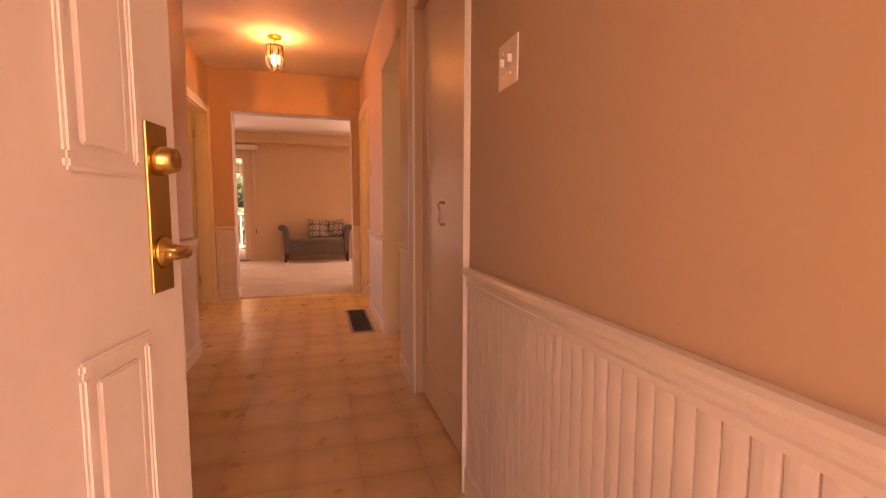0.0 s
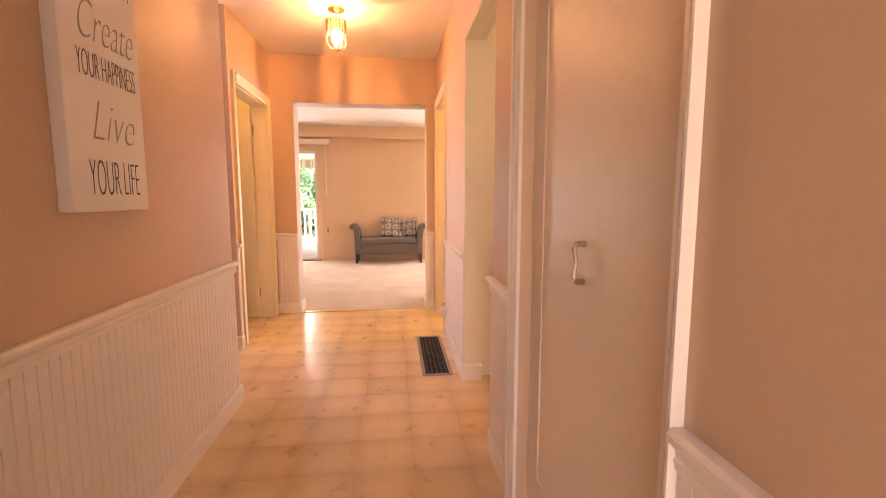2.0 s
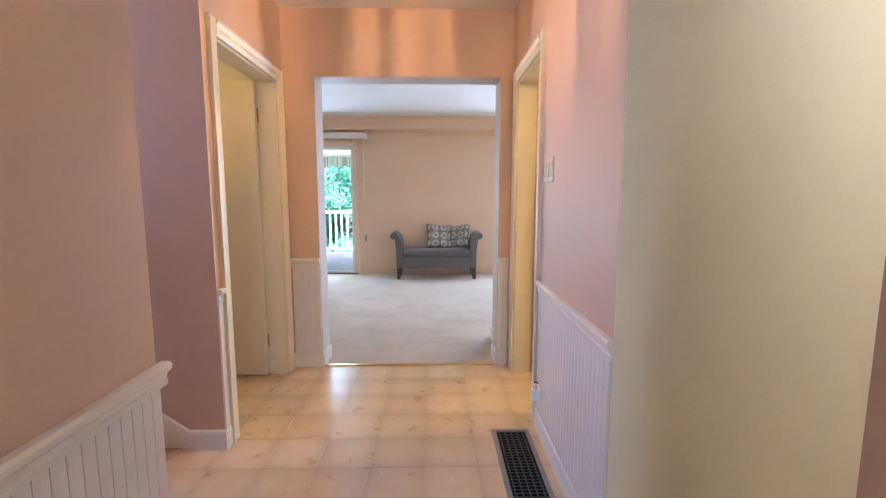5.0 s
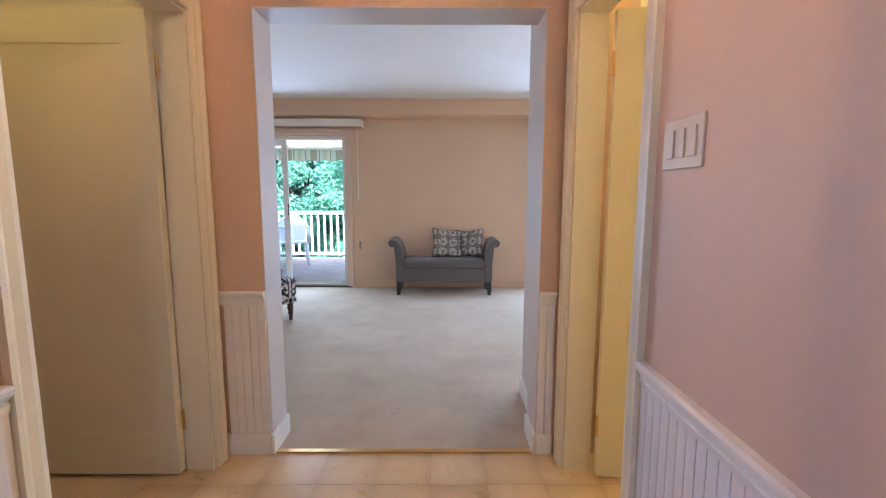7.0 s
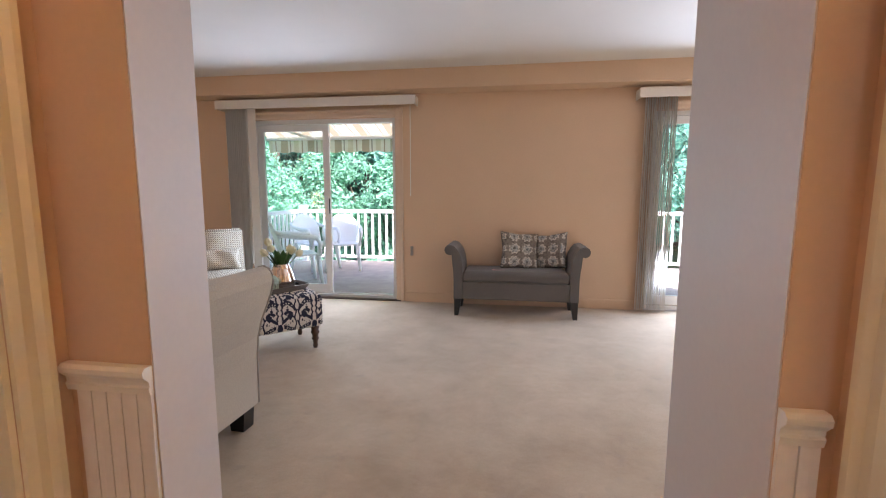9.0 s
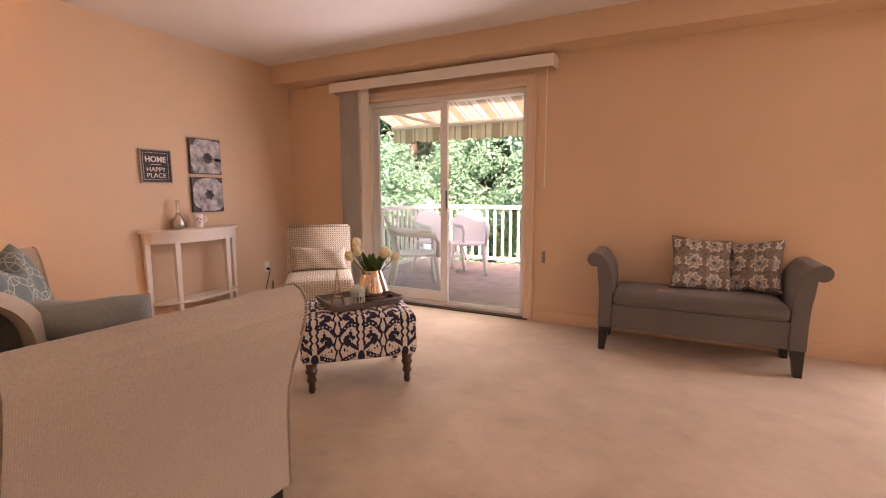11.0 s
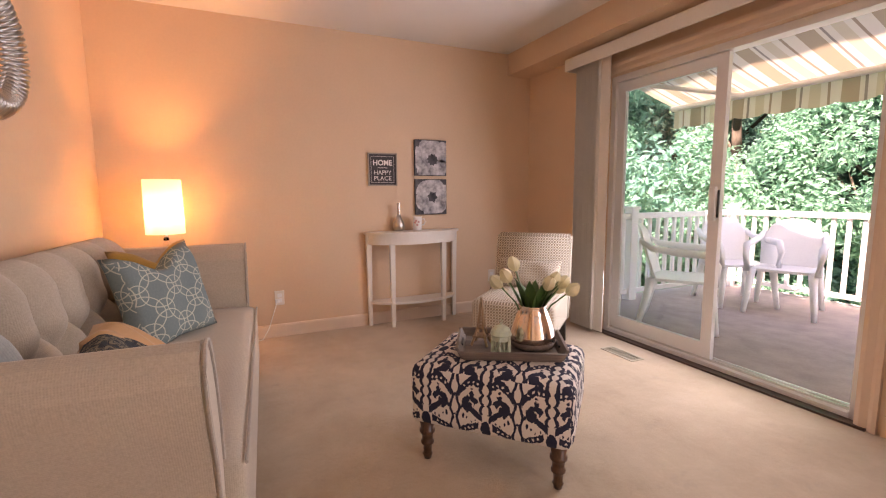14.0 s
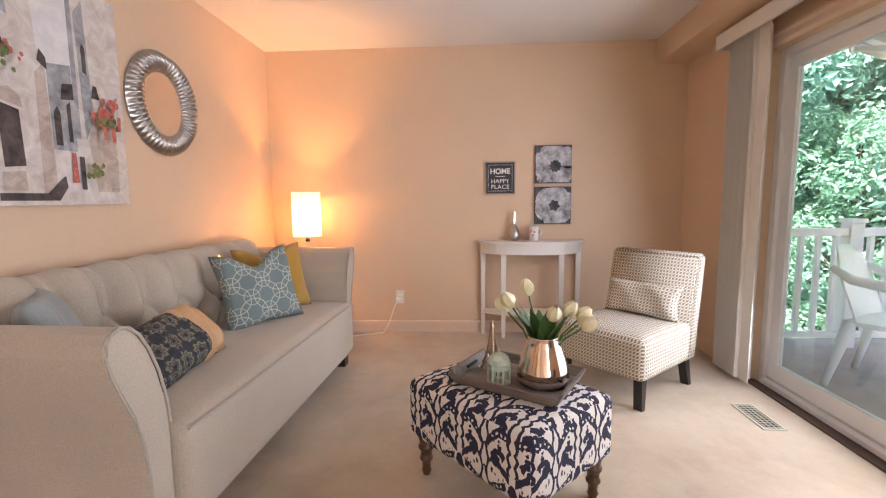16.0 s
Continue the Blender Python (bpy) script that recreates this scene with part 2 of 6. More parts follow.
def ikat_cloth():
    """Mirrored hooks under pointed arches, with drops and chains, in dark blue on off-white."""
    s = Shade("ikat_cloth")
    u, v = s.uv()
    wx = s.math("MULTIPLY", s.math("SUBTRACT", s.noise(60, 2), 0.5), 0.010)
    wy = s.math("MULTIPLY", s.math("SUBTRACT", s.noise(110, 2), 0.5), 0.022)
    u, v = s.math("ADD", u, wx), s.math("ADD", v, wy)
    a = s.math("ABSOLUTE", s.math("SUBTRACT", s.math("FRACT", s.math("ADD", s.math("DIVIDE", u, 0.25), 0.5)), 0.5))
    b = s.math("FRACT", s.math("ADD", s.math("DIVIDE", s.math("SUBTRACT", v, 0.172), 0.255), 4.0))

    def dist(cu, cv, su=1.0, sv=1.0):
        x = s.math("MULTIPLY", s.math("SUBTRACT", a, cu), su)
        y = s.math("MULTIPLY", s.math("SUBTRACT", b, cv), sv)
        return s.math("SQRT", s.math("ADD", s.math("MULTIPLY", x, x), s.math("MULTIPLY", y, y)))

    def near(value, target, w):
        return s.math("LESS_THAN", s.math("ABSOLUTE", s.math("SUBTRACT", value, target)), w)

    def inside(value, lo, hi):
        return s.math("MULTIPLY", s.math("GREATER_THAN", value, lo), s.math("LESS_THAN", value, hi))

    def dot(cu, cv, r, su=1.0, sv=1.0):
        return s.math("LESS_THAN", dist(cu, cv, su, sv), r)

    # hook: an open ring with a tail running down to the axis
    open_side = s.math("LESS_THAN", s.math("ADD", s.math("MULTIPLY", s.math("SUBTRACT", 0.24, a), 1.0), s.math("MULTIPLY", s.math("SUBTRACT", 0.47, b), 0.9)), 0.055)
    ring = s.math("MULTIPLY", near(dist(0.24, 0.49), 0.10, 0.044), open_side)
    tail = s.math("MULTIPLY", near(s.math("SUBTRACT", b, s.math("MULTIPLY", a, 0.75)), 0.245, 0.056), inside(a, 0.05, 0.31))
    # arch and its thick shoulder
    curve = s.math("ADD", 0.66, s.math("MULTIPLY", s.math("SINE", s.math("MULTIPLY", s.math("SUBTRACT", 0.44, a), 5.6)), 0.22))
    arch = s.math("MULTIPLY", near(b, curve, 0.072), inside(a, 0.13, 0.44))
    shoulder = dot(0.13, 0.83, 0.062, 0.9, 1.0)
    low = s.math("MULTIPLY", near(s.math("ADD", b, s.math("MULTIPLY", a, 0.42)), 0.22, 0.06), inside(a, 0.11, 0.40))
    wave = s.math("MULTIPLY", s.math("SINE", s.math("MULTIPLY", b, 18.85)), 0.022)
    chain = near(s.math("ADD", a, wave), 0.445, 0.022)
    stem = s.math("MULTIPLY", near(a, s.math("ADD", 0.04, s.math("MULTIPLY", s.math("ABSOLUTE", wave), 1.8)), 0.026), s.math("GREATER_THAN", b, 0.36))
    out = ring
    for m in (tail, arch, shoulder, low, chain, stem, dot(0.0, 0.12, 0.08, 1.0, 0.62), dot(0.26, 0.49, 0.045), dot(0.22, 0.66, 0.04), dot(0.22, 0.735, 0.022),
              dot(0.5, 0.30, 0.02), dot(0.5, 0.62, 0.02), dot(0.5, 0.95, 0.02), dot(0.36, 0.30, 0.024, 1.3, 0.6), dot(0.30, 0.27, 0.018, 1.3, 0.7), dot(0.23, 0.22, 0.014), dot(0.16, 0.245, 0.013, 1, 0.7), dot(0.39, 0.43, 0.02, 1.2, 0.5)):
        out = s.math("MAXIMUM", out, m)
    holes = dot(0.20, 0.135, 0.019)
    for m in (dot(0.27, 0.108, 0.019), dot(0.34, 0.077, 0.017), dot(0.12, 0.83, 0.018), dot(0.19, 0.84, 0.018), dot(0.27, 0.835, 0.018), dot(0.345, 0.775, 0.018)):
        holes = s.math("MAXIMUM", holes, m)
    out = s.math("MULTIPLY", out, s.math("SUBTRACT", 1.0, holes))
    f = s.noise(200, 3)
    s.set(Base_Color=s.mix(out, s.mix(f, (0.64, 0.58, 0.52), (0.76, 0.70, 0.64)), s.mix(f, (0.012, 0.012, 0.028), (0.03, 0.03, 0.06))), Roughness=0.92)
    return s.bump(f, 0.4, 0.001).m


def tooth_cloth():
    """Small two-tone checks."""
    s = Shade("tooth_cloth")
    u, v = s.uv()
    p = 0.020
    fu, fv = s.math("FRACT", s.math("DIVIDE", u, p)), s.math("FRACT", s.math("DIVIDE", v, p))
    sq = s.math("MULTIPLY", s.math("LESS_THAN", fu, 0.62), s.math("LESS_THAN", fv, 0.62))
    tail = s.math("LESS_THAN", s.math("ABSOLUTE", s.math("SUBTRACT", fu, fv)), 0.12)
    m = s.math("MAXIMUM", sq, tail)
    s.set(Base_Color=s.mix(s.math("MULTIPLY", m, 0.9), (0.74, 0.68, 0.58), (0.20, 0.15, 0.09)), Roughness=0.95)
    return s.bump(s.math("ADD", s.noise(200, 3), m), 0.4, 0.001).m


lattice_mat, ikat_mat, tooth_mat = lattice_cloth(), ikat_cloth(), tooth_cloth()
medallion_mat = floral_cloth("medallion_cloth", 0.13, (0.24, 0.21, 0.18), (0.62, 0.57, 0.50), (0.25, 0.30, 0.32), (0.09, 0.075, 0.07))
damask_mat = floral_cloth("damask_cloth", 0.085, (0.035, 0.045, 0.055), (0.20, 0.18, 0.13), (0.05, 0.06, 0.07), (0.02, 0.022, 0.03))
peach_satin = plain("peach_satin", (0.62, 0.37, 0.20), 0.4, vary=0.1)


def glass(name, tint=(0.93, 0.97, 0.97), rough=0.0):
    s = Shade(name)
    s.set(Base_Color=(*tint, 1), Roughness=rough, IOR=1.45, Transmission_Weight=1.0)
    return s.m


pane_glass = glass("pane_glass", (0.88, 0.965, 0.98))
clear_glass = glass("clear_glass", (0.99, 0.95, 0.88), 0.02)
mirror_mat = plain("mirror", (0.9, 0.9, 0.9), 0.02, 1.0, vary=0.01, bump=0.0)


def glow(name, colour, strength):
    s = Shade(name)
    s.set(Base_Color=(*colour, 1), Emission_Color=(*colour, 1), Emission_Strength=strength)
    return s.m


bulb_glow = glow("bulb_glow", (1.0, 0.90, 0.74), 22.0)
shade_glow = Shade("shade_cloth")
shade_glow.set(Base_Color=(0.85, 0.8, 0.68, 1), Roughness=0.9, Emission_Color=(1.0, 0.74, 0.40, 1), Emission_Strength=0.4)
shade_glow.bump(shade_glow.noise(300, 2), 0.3, 0.001)
shade_tr = shade_glow.node("ShaderNodeBsdfTranslucent", Color=(0.9, 0.82, 0.66, 1))
shade_mix = shade_glow.node("ShaderNodeMixShader", Fac=0.55)
shade_glow.nt.links.new(shade_glow.b.outputs[0], shade_mix.inputs[1])
shade_glow.nt.links.new(shade_tr.outputs[0], shade_mix.inputs[2])
shade_glow.nt.links.new(shade_mix.outputs[0], shade_glow.nt.nodes["Material Output"].inputs[0])
shade_cloth = shade_glow.m


# ---- builders ----
def part(name, bm, material, parent=None, label="", smooth=False):
    """Links a bmesh as one mesh object, with metric box-mapped coordinates."""
    bm.normal_update()
    layer = bm.loops.layers.uv.verify()
    for f in bm.faces:
        n = f.normal
        ax = max(range(3), key=lambda i: abs(n[i]))
        p, q = ((1, 2), (0, 2), (0, 1))[ax]
        for lo in f.loops:
            lo[layer].uv = (lo.vert.co[p], lo.vert.co[q])
        f.smooth = smooth
    me = bpy.data.meshes.new(name)
    bm.to_mesh(me)
    bm.free()
    me.materials.append(material)
    ob = new(name, me)
    if parent is not None:
        ob.parent = parent
    if label:
        ob["label"] = label
    return ob


def thing(name, label, category, x=0, y=0, z=0, rz=0, group=""):
    ob = new(name)
    ob.empty_display_size = 0.1
    ob.matrix_world = pose(x, y, z, 0, 0, rz)
    return tagged(ob, label, category, group)


def setting(ob, label, category):
    return tagged(ob, label, category, kind="structure")


def bx(bm, x0, x1, y0, y1, z0, z1):
    m = Matrix.Translation(((x0 + x1) / 2, (y0 + y1) / 2, (z0 + z1) / 2)) @ Matrix.Diagonal((x1 - x0, y1 - y0, z1 - z0, 1))
    return bmesh.ops.create_cube(bm, size=1, matrix=m)["verts"]


def block(name, dims, material, parent=None, bevel=0.0, label="", seg=2, smooth=False):
    bm = bmesh.new()
    bx(bm, *dims)
    if bevel:
        bmesh.ops.bevel(bm, geom=list(bm.edges), offset=bevel, segments=seg, profile=0.5, affect="EDGES")
    return part(name, bm, material, parent, label, smooth)


def boxes(name, rows, material, parent=None, label=""):
    bm = bmesh.new()
    for r in rows:
        bx(bm, *r)
    return part(name, bm, material, parent, label)


def slab_bm(x0, x1, y0, y1, z0, z1, r, n=12, crown=0.0):
    """A block with evenly rounded edges and a slightly swollen top."""
    bm = bmesh.new()
    bmesh.ops.create_cube(bm, size=2)
    bmesh.ops.subdivide_edges(bm, edges=list(bm.edges), cuts=n - 1, use_grid_fill=True)
    h = Vector(((x1 - x0) / 2, (y1 - y0) / 2, (z1 - z0) / 2))
    mid = Vector(((x0 + x1) / 2, (y0 + y1) / 2, (z0 + z1) / 2))
    for v in bm.verts:
        u = v.co.copy()
        q = Vector([math.copysign(1 - (1 - abs(t)) ** 1.0, t) for t in u])
        flat = Vector([q[i] * h[i] for i in range(3)])
        # crowd the outer rows towards the rounded rim
        core = Vector([max(-(h[i] - r), min(h[i] - r, (u[i] / (1 - 2 / n)) * (h[i] - r))) for i in range(3)])
        over = Vector([max(0.0, abs(u[i]) - (1 - 2 / n)) * n / 2 * math.copysign(1, u[i]) for i in range(3)])
        if over.length > 1e-6:
            core += over.normalized() * r
        v.co = core + mid
        if u.z > 0.99:
            v.co.z += crown * (1 - u.x ** 4) * (1 - u.y ** 4)
    bmesh.ops.recalc_face_normals(bm, faces=bm.faces)
    return bm


def lathe_bm(profile, seg=24, cx=0.0, cy=0.0, bm=None):
    bm = bm or bmesh.new()
    ringsv = []
    for r, z in profile:
        ringsv.append([bm.verts.new((cx + r * math.cos(2 * math.pi * i / seg), cy + r * math.sin(2 * math.pi * i / seg), z)) for i in range(seg)])
    for a, b in zip(ringsv, ringsv[1:]):
        for i in range(seg):
            j = (i + 1) % seg
            bm.faces.new((a[i], a[j], b[j], b[i]))
    bm.faces.new(list(reversed(ringsv[0])))
    bm.faces.new(ringsv[-1])
    return bm


def tube_bm(points, r, seg=8, bm=None):
    bm = bm or bmesh.new()
    pts = [Vector(p) for p in points]
    prev = []
    for i, p in enumerate(pts):
        d = (pts[min(i + 1, len(pts) - 1)] - pts[max(i - 1, 0)]).normalized()
        side = d.cross(Vector((0, 0, 1)))
        if side.length < 1e-3:
            side = d.cross(Vector((0, 1, 0)))
        side.normalize()
        up = side.cross(d)
        rr = r[i] if isinstance(r, (list, tuple)) else r
        row = [bm.verts.new(p + rr * (math.cos(2 * math.pi * k / seg) * side + math.sin(2 * math.pi * k / seg) * up)) for k in range(seg)]
        if prev:
            for k in range(seg):
                bm.faces.new((prev[k], prev[(k + 1) % seg], row[(k + 1) % seg], row[k]))
        else:
            bm.faces.new(list(reversed(row)))
        prev = row
    bm.faces.new(prev)
    bmesh.ops.recalc_face_normals(bm, faces=bm.faces)
    return bm


def prism_bm(profile, a, b, axis="y", bm=None):
    """A closed outline swept from a to b along y (outline in x, z) or x (outline in y, z) or z (outline in x, y)."""
    bm = bm or bmesh.new()
    put = {"y": lambda p, q, t: (p, t, q), "x": lambda p, q, t: (t, p, q), "z": lambda p, q, t: (p, q, t)}[axis]
    one = [bm.verts.new(put(p, q, a)) for p, q in profile]
    two = [bm.verts.new(put(p, q, b)) for p, q in profile]
    n = len(profile)
    for i in range(n):
        bm.faces.new((one[i], one[(i + 1) % n], two[(i + 1) % n], two[i]))
    bm.faces.new(list(reversed(one)))
    bm.faces.new(two)
    bmesh.ops.recalc_face_normals(bm, faces=bm.faces)
    return bm


def pillow_bm(w, h, t, n=18, pinch=0.06, chop=0.0):
    """A stuffed square cushion in the x, z plane with drawn-out corners."""
    bm = bmesh.new()
    sides = []
    for sign in (1, -1):
        rows = []
        for j in range(n + 1):
            row = []
            for i in range(n + 1):
                u, v = 2 * i / n - 1, 2 * j / n - 1
                k = 1 - pinch * (1 - abs(u * v)) * (u * u * v * v + abs(u) ** 6 * (1 - v * v) + abs(v) ** 6 * (1 - u * u))
                puff = max(0.0, (1 - u ** 4) * (1 - v ** 4)) ** 0.55
                wr = 0.012 * math.sin(7 * u + 3 * v) * puff * (0.5 + abs(u * v))
                dip = chop * max(0.0, v * 0.5 + 0.5) ** 3 * math.exp(-(u / 0.42) ** 2)
                row.append(bm.verts.new((u * w / 2 * k, sign * t / 2 * puff + wr, h / 2 + v * h / 2 * k - dip)))
            rows.append(row)
        sides.append(rows)
        for j in range(n):
            for i in range(n):
                q = (rows[j][i], rows[j][i + 1], rows[j + 1][i + 1], rows[j + 1][i])
                bm.faces.new(q if sign < 0 else tuple(reversed(q)))
    bmesh.ops.remove_doubles(bm, verts=bm.verts, dist=0.0005)
    bmesh.ops.recalc_face_normals(bm, faces=bm.faces)
    return bm


def letters(text, size, material, parent, m, width=0.2, name="lettering", shear=0.0, depth=0.001, thin=0.0):
    cu = bpy.data.curves.new(name, "FONT")
    cu.body, cu.size, cu.align_x, cu.extrude, cu.shear = text, size, "CENTER", depth, shear
    cu.offset = thin
    tmp = bpy.data.objects.new("tmp", cu)
    scene.collection.objects.link(tmp)
    bpy.context.view_layer.update()
    me = bpy.data.meshes.new_from_object(tmp.evaluated_get(bpy.context.evaluated_depsgraph_get()))
    bpy.data.objects.remove(tmp)
    me.materials.clear()
    me.materials.append(material)
    ob = new(name, me)
    ob.parent = parent
    xs = [v.co.x for v in me.vertices]
    ob.matrix_local = m @ Matrix.Diagonal((width / (max(xs) - min(xs)), 1, 1, 1))
    return ob


# ---- large structure ----
HL, HR, HY0 = -0.605, 0.682, -0.06        # hall: left and right wall faces, front wall's inner face
HC, LC = 2.47, 2.39                       # ceilings of hall and living room
EY, EW, WF = 5.32, 0.20, 5.71           # end wall's face and thickness, living room's back wall
LX, RX, FY = -3.77, 3.3, 9.15             # living room: left, right and window wall
AX, AY = -0.895, 4.262                    # recess with the left door; stair wall
OL, OR, OH = -0.682, 0.585, 2.035         # opening into the living room
LE = 3.335                                # end of the left hall wall
C0, C1, CT = 1.485, 2.315, 1.985          # closet opening
K0, K1, KT = 2.725, 3.515, 2.045          # opening to the lit side room
B0, B1, BT = 4.545, 5.195, 1.975          # bath door opening
S0, S1 = 4.385, 5.20                      # study door opening
RZ = 0.796                                # top of the chair rail


def wall(name, rows, material, label):
    return setting(boxes(name, rows, material), label, "wall")


wall("wall_hall_left", [(-0.73, HL, HY0, LE, 0, HC)], hall_paint, "salmon painted hallway wall above white beadboard")
wall("wall_front", [(-0.73, -0.15, HY0 - 0.14, HY0, 0, HC), (0.68, 0.80, HY0 - 0.14, HY0, 0, HC), (-0.15, 0.68, HY0 - 0.14, HY0, 2.06, HC)], hall_paint, "salmon painted wall round the front door")
HX = HR + 0.115
wall("wall_hall_right", [
    (HR, HX, HY0, C0, 0, HC), (HR, HX, C0, C1, CT, HC), (HR, HX, C1, K0, 0, HC), (HR, HX, K0, K1, KT, HC),
    (HR, HX, K1, B0, 0, HC), (HR, HX, B0, B1, BT, HC), (HR, HX, B1, EY, 0, HC)], hall_paint, "salmon painted hallway wall with door openings")
wall("wall_stair", [(-3.3, AX, AY, AY + 0.10, 0, HC)], hall_paint, "salmon painted wall beside the stairs")
wall("wall_study_door", [(AX - 0.12, AX, AY + 0.10, S0, 0, HC), (AX - 0.12, AX, S0, S1, BT, HC), (AX - 0.12, AX, S1, EY, 0, HC)], hall_paint, "salmon painted wall with a door opening")
wall("wall_end", [(AX - 0.12, OL, EY, EY + EW, 0, HC), (OR, 0.98, EY, EY + EW, 0, HC), (OL, OR, EY, EY + EW, OH, HC)], hall_paint, "salmon painted end wall with a wide opening")
wall("wall_stub", [(0.642, 0.98, EY + EW, 5.975, 0, LC)], living_paint, "pale painted wall end beside the opening")
wall("wall_living_back", [(LX - 0.1, -1.0, EY + EW, WF, 0, LC + 0.3), (0.98, RX, EY + EW, WF, 0, LC + 0.3)], living_paint, "peach painted living room wall behind the sofa")
wall("wall_living_left", [(LX - 0.12, LX, WF, FY + 0.15, 0, LC)], living_paint, "peach painted living room side wall")
wall("wall_living_right", [(RX, RX + 0.12, WF, FY + 0.15, 0, LC)], living_paint, "peach painted living room side wall")
SL, SR, SH = -2.78, -1.12, 1.98           # sliding door opening
W2L, W2R = 1.46, 2.95
wall("wall_window", [(LX, SL, FY, FY + 0.15, 0, LC), (SR, W2L, FY, FY + 0.15, 0, LC), (W2R, RX, FY, FY + 0.15, 0, LC),
                     (SL, SR, FY, FY + 0.15, SH, LC), (W2L, W2R, FY, FY + 0.15, SH, LC)], living_paint, "peach painted wall with the glass patio door")
wall("soffit", [(LX, RX, 8.90, FY, 2.20, LC)], living_paint, "peach painted dropped beam along the ceiling")
# plain rooms beyond the openings
wall("wall_kitchen", [(HX, 3.3, 3.59, 3.70, 0, HC), (3.3, 3.42, HY0 - 0.14, EY, 0, HC), (HX, 3.3, 1.0, 1.12, 0, HC)], cream_wall, "cream painted wall of the lit side room")
wall("wall_bath", [(2.5, 2.62, 3.70, EY, 0, HC), (0.98, 2.5, EY + 0.06, EY + 0.14, 0, HC)], cream_wall, "cream painted wall of a small lit room")
wall("wall_study", [(-2.6, -2.48, AY + 0.10, EY, 0, HC), (-2.48, AX - 0.12, EY, EY + 0.14, 0, HC)], cream_wall, "cream painted wall of a small lit room")
wall("wall_stairwell", [(-3.42, -3.3, 3.21, 3.45, 0, 4.0), (-3.42, -3.3, 4.18, 4.36, 0, 4.0), (-3.42, -3.3, 3.45, 4.18, 0, 1.2), (-3.42, -3.3, 3.45, 4.18, 2.3, 4.0),
                        (-3.3, -0.73, 3.215, LE, 0, HC)], hall_paint, "salmon painted wall round the stairs")
wall("wall_closet", [(1.5, 1.6, 1.12, 2.75, 0, HC), (HX, 1.5, 2.4, 2.5, 0, HC)], cream_wall, "cream painted closet wall")

setting(boxes("ceiling_hall", [(-3.42, 3.42, HY0 - 0.14, EY + EW, HC, HC + 0.1)], ceiling_paint), "white textured hallway ceiling", "ceiling")
setting(boxes("ceiling_living", [(LX, RX, EY + EW, FY, LC, LC + 0.085)], ceiling_paint), "white textured living room ceiling", "ceiling")
setting(boxes("floor_carpet", [(LX, RX, EY + 0.01, FY + 0.0, -0.1, 0.0)], carpet_mat), "beige cut-pile wall-to-wall carpet with faint stains", "carpet")
setting(boxes("subfloor", [(-3.42, 3.42, -0.6, EY + 0.01, -0.1, -0.006)], grout), "tile bed of the hallway floor", "floor")

# ---- camera-side closing ----
setting(boxes("porch_floor", [(-3, 3, -4.0, -0.6, -0.12, -0.02)], concrete), "grey concrete porch floor", "floor")


# ---- trim ----
def rail_profile(z):
    return [(0, z - 0.066), (0.010, z - 0.066), (0.014, z - 0.05), (0.010, z - 0.046), (0.012, z - 0.034), (0.026, z - 0.02), (0.028, z - 0.008), (0.020, z), (0, z)]


def trim_run(name, profile, wallpos, a, b, side, material, label, category="trim"):
    """Moulding along y on a wall facing +x (side 1) or -x (side -1)."""
    pr = [(wallpos + side * p, q) for p, q in profile]
    return setting(part(name, prism_bm(pr, a, b, "y"), material), label, category)


def trim_run_x(name, profile, wallpos, a, b, side, material, label, category="trim"):
    pr = [(wallpos + side * p, q) for p, q in profile]
    return setting(part(name, prism_bm(pr, a, b, "x"), material), label, category)


RAIL = rail_profile(RZ)
BASE = [(0, 0), (0.014, 0), (0.014, 0.085), (0.010, 0.097), (0, 0.10)]
rl, bl = "white painted moulded chair rail", "white painted baseboard"
for a, b in ((HY0, LE + 0.026),):
    trim_run("chair_rail", RAIL, HL, a, b, 1, trim_white, rl)
    trim_run("baseboard", BASE, HL, a, b, 1, trim_white, bl)
for a, b in ((HY0, C0 - 0.036), (C1 + 0.076, K0 + 0.022), (K1 - 0.022, B0 - 0.08)):
    trim_run("chair_rail", RAIL, HR, a, b, -1, trim_white, rl)
    trim_run("baseboard", BASE, HR, a, b, -1, trim_white, bl)
for a, b in ((AX, OL), (OR, HR - 0.023)):
    trim_run_x("chair_rail", RAIL, EY, a, b, -1, trim_white, rl)
    trim_run_x("baseboard", BASE, EY, a, b, -1, trim_white, bl)
trim_run("chair_rail", RAIL, AX, AY, S0 - 0.076, 1, trim_white, rl)
trim_run("baseboard", BASE, AX, AY, S0 - 0.076, 1, trim_white, bl)
trim_run_x("baseboard", BASE, AY, -1.10, AX + 0.012, -1, trim_white, bl)
wall("wall_pier_face", [(HR + 0.001, HX + 0.002, K1 - 0.004, K1 - 0.0005, 0, KT), (HR + 0.001, HX + 0.002, K0 + 0.002, K1 - 0.001, KT - 0.0045, KT - 0.0005)], cream_wall, "cream painted end face of the hallway wall")
trim_run_x("baseboard", BASE, K1 - 0.004, HR - 0.012, HX, -1, trim_white, bl)
trim_run_x("baseboard", BASE, 3.59, HX, 3.3, -1, trim_white, bl)
trim_run("baseboard", BASE, OL + 0.003, EY - 0.012, EY + EW, 1, trim_white, bl)
trim_run("baseboard", BASE, OR - 0.003, EY - 0.012, EY + EW, -1, trim_white, bl)
trim_run("baseboard", BASE, 0.638, EY + EW, 5.975 + 0.012, -1, trim_white, bl)
trim_run("baseboard", BASE, LX, WF, FY, 1, casing_peach, "peach painted baseboard")
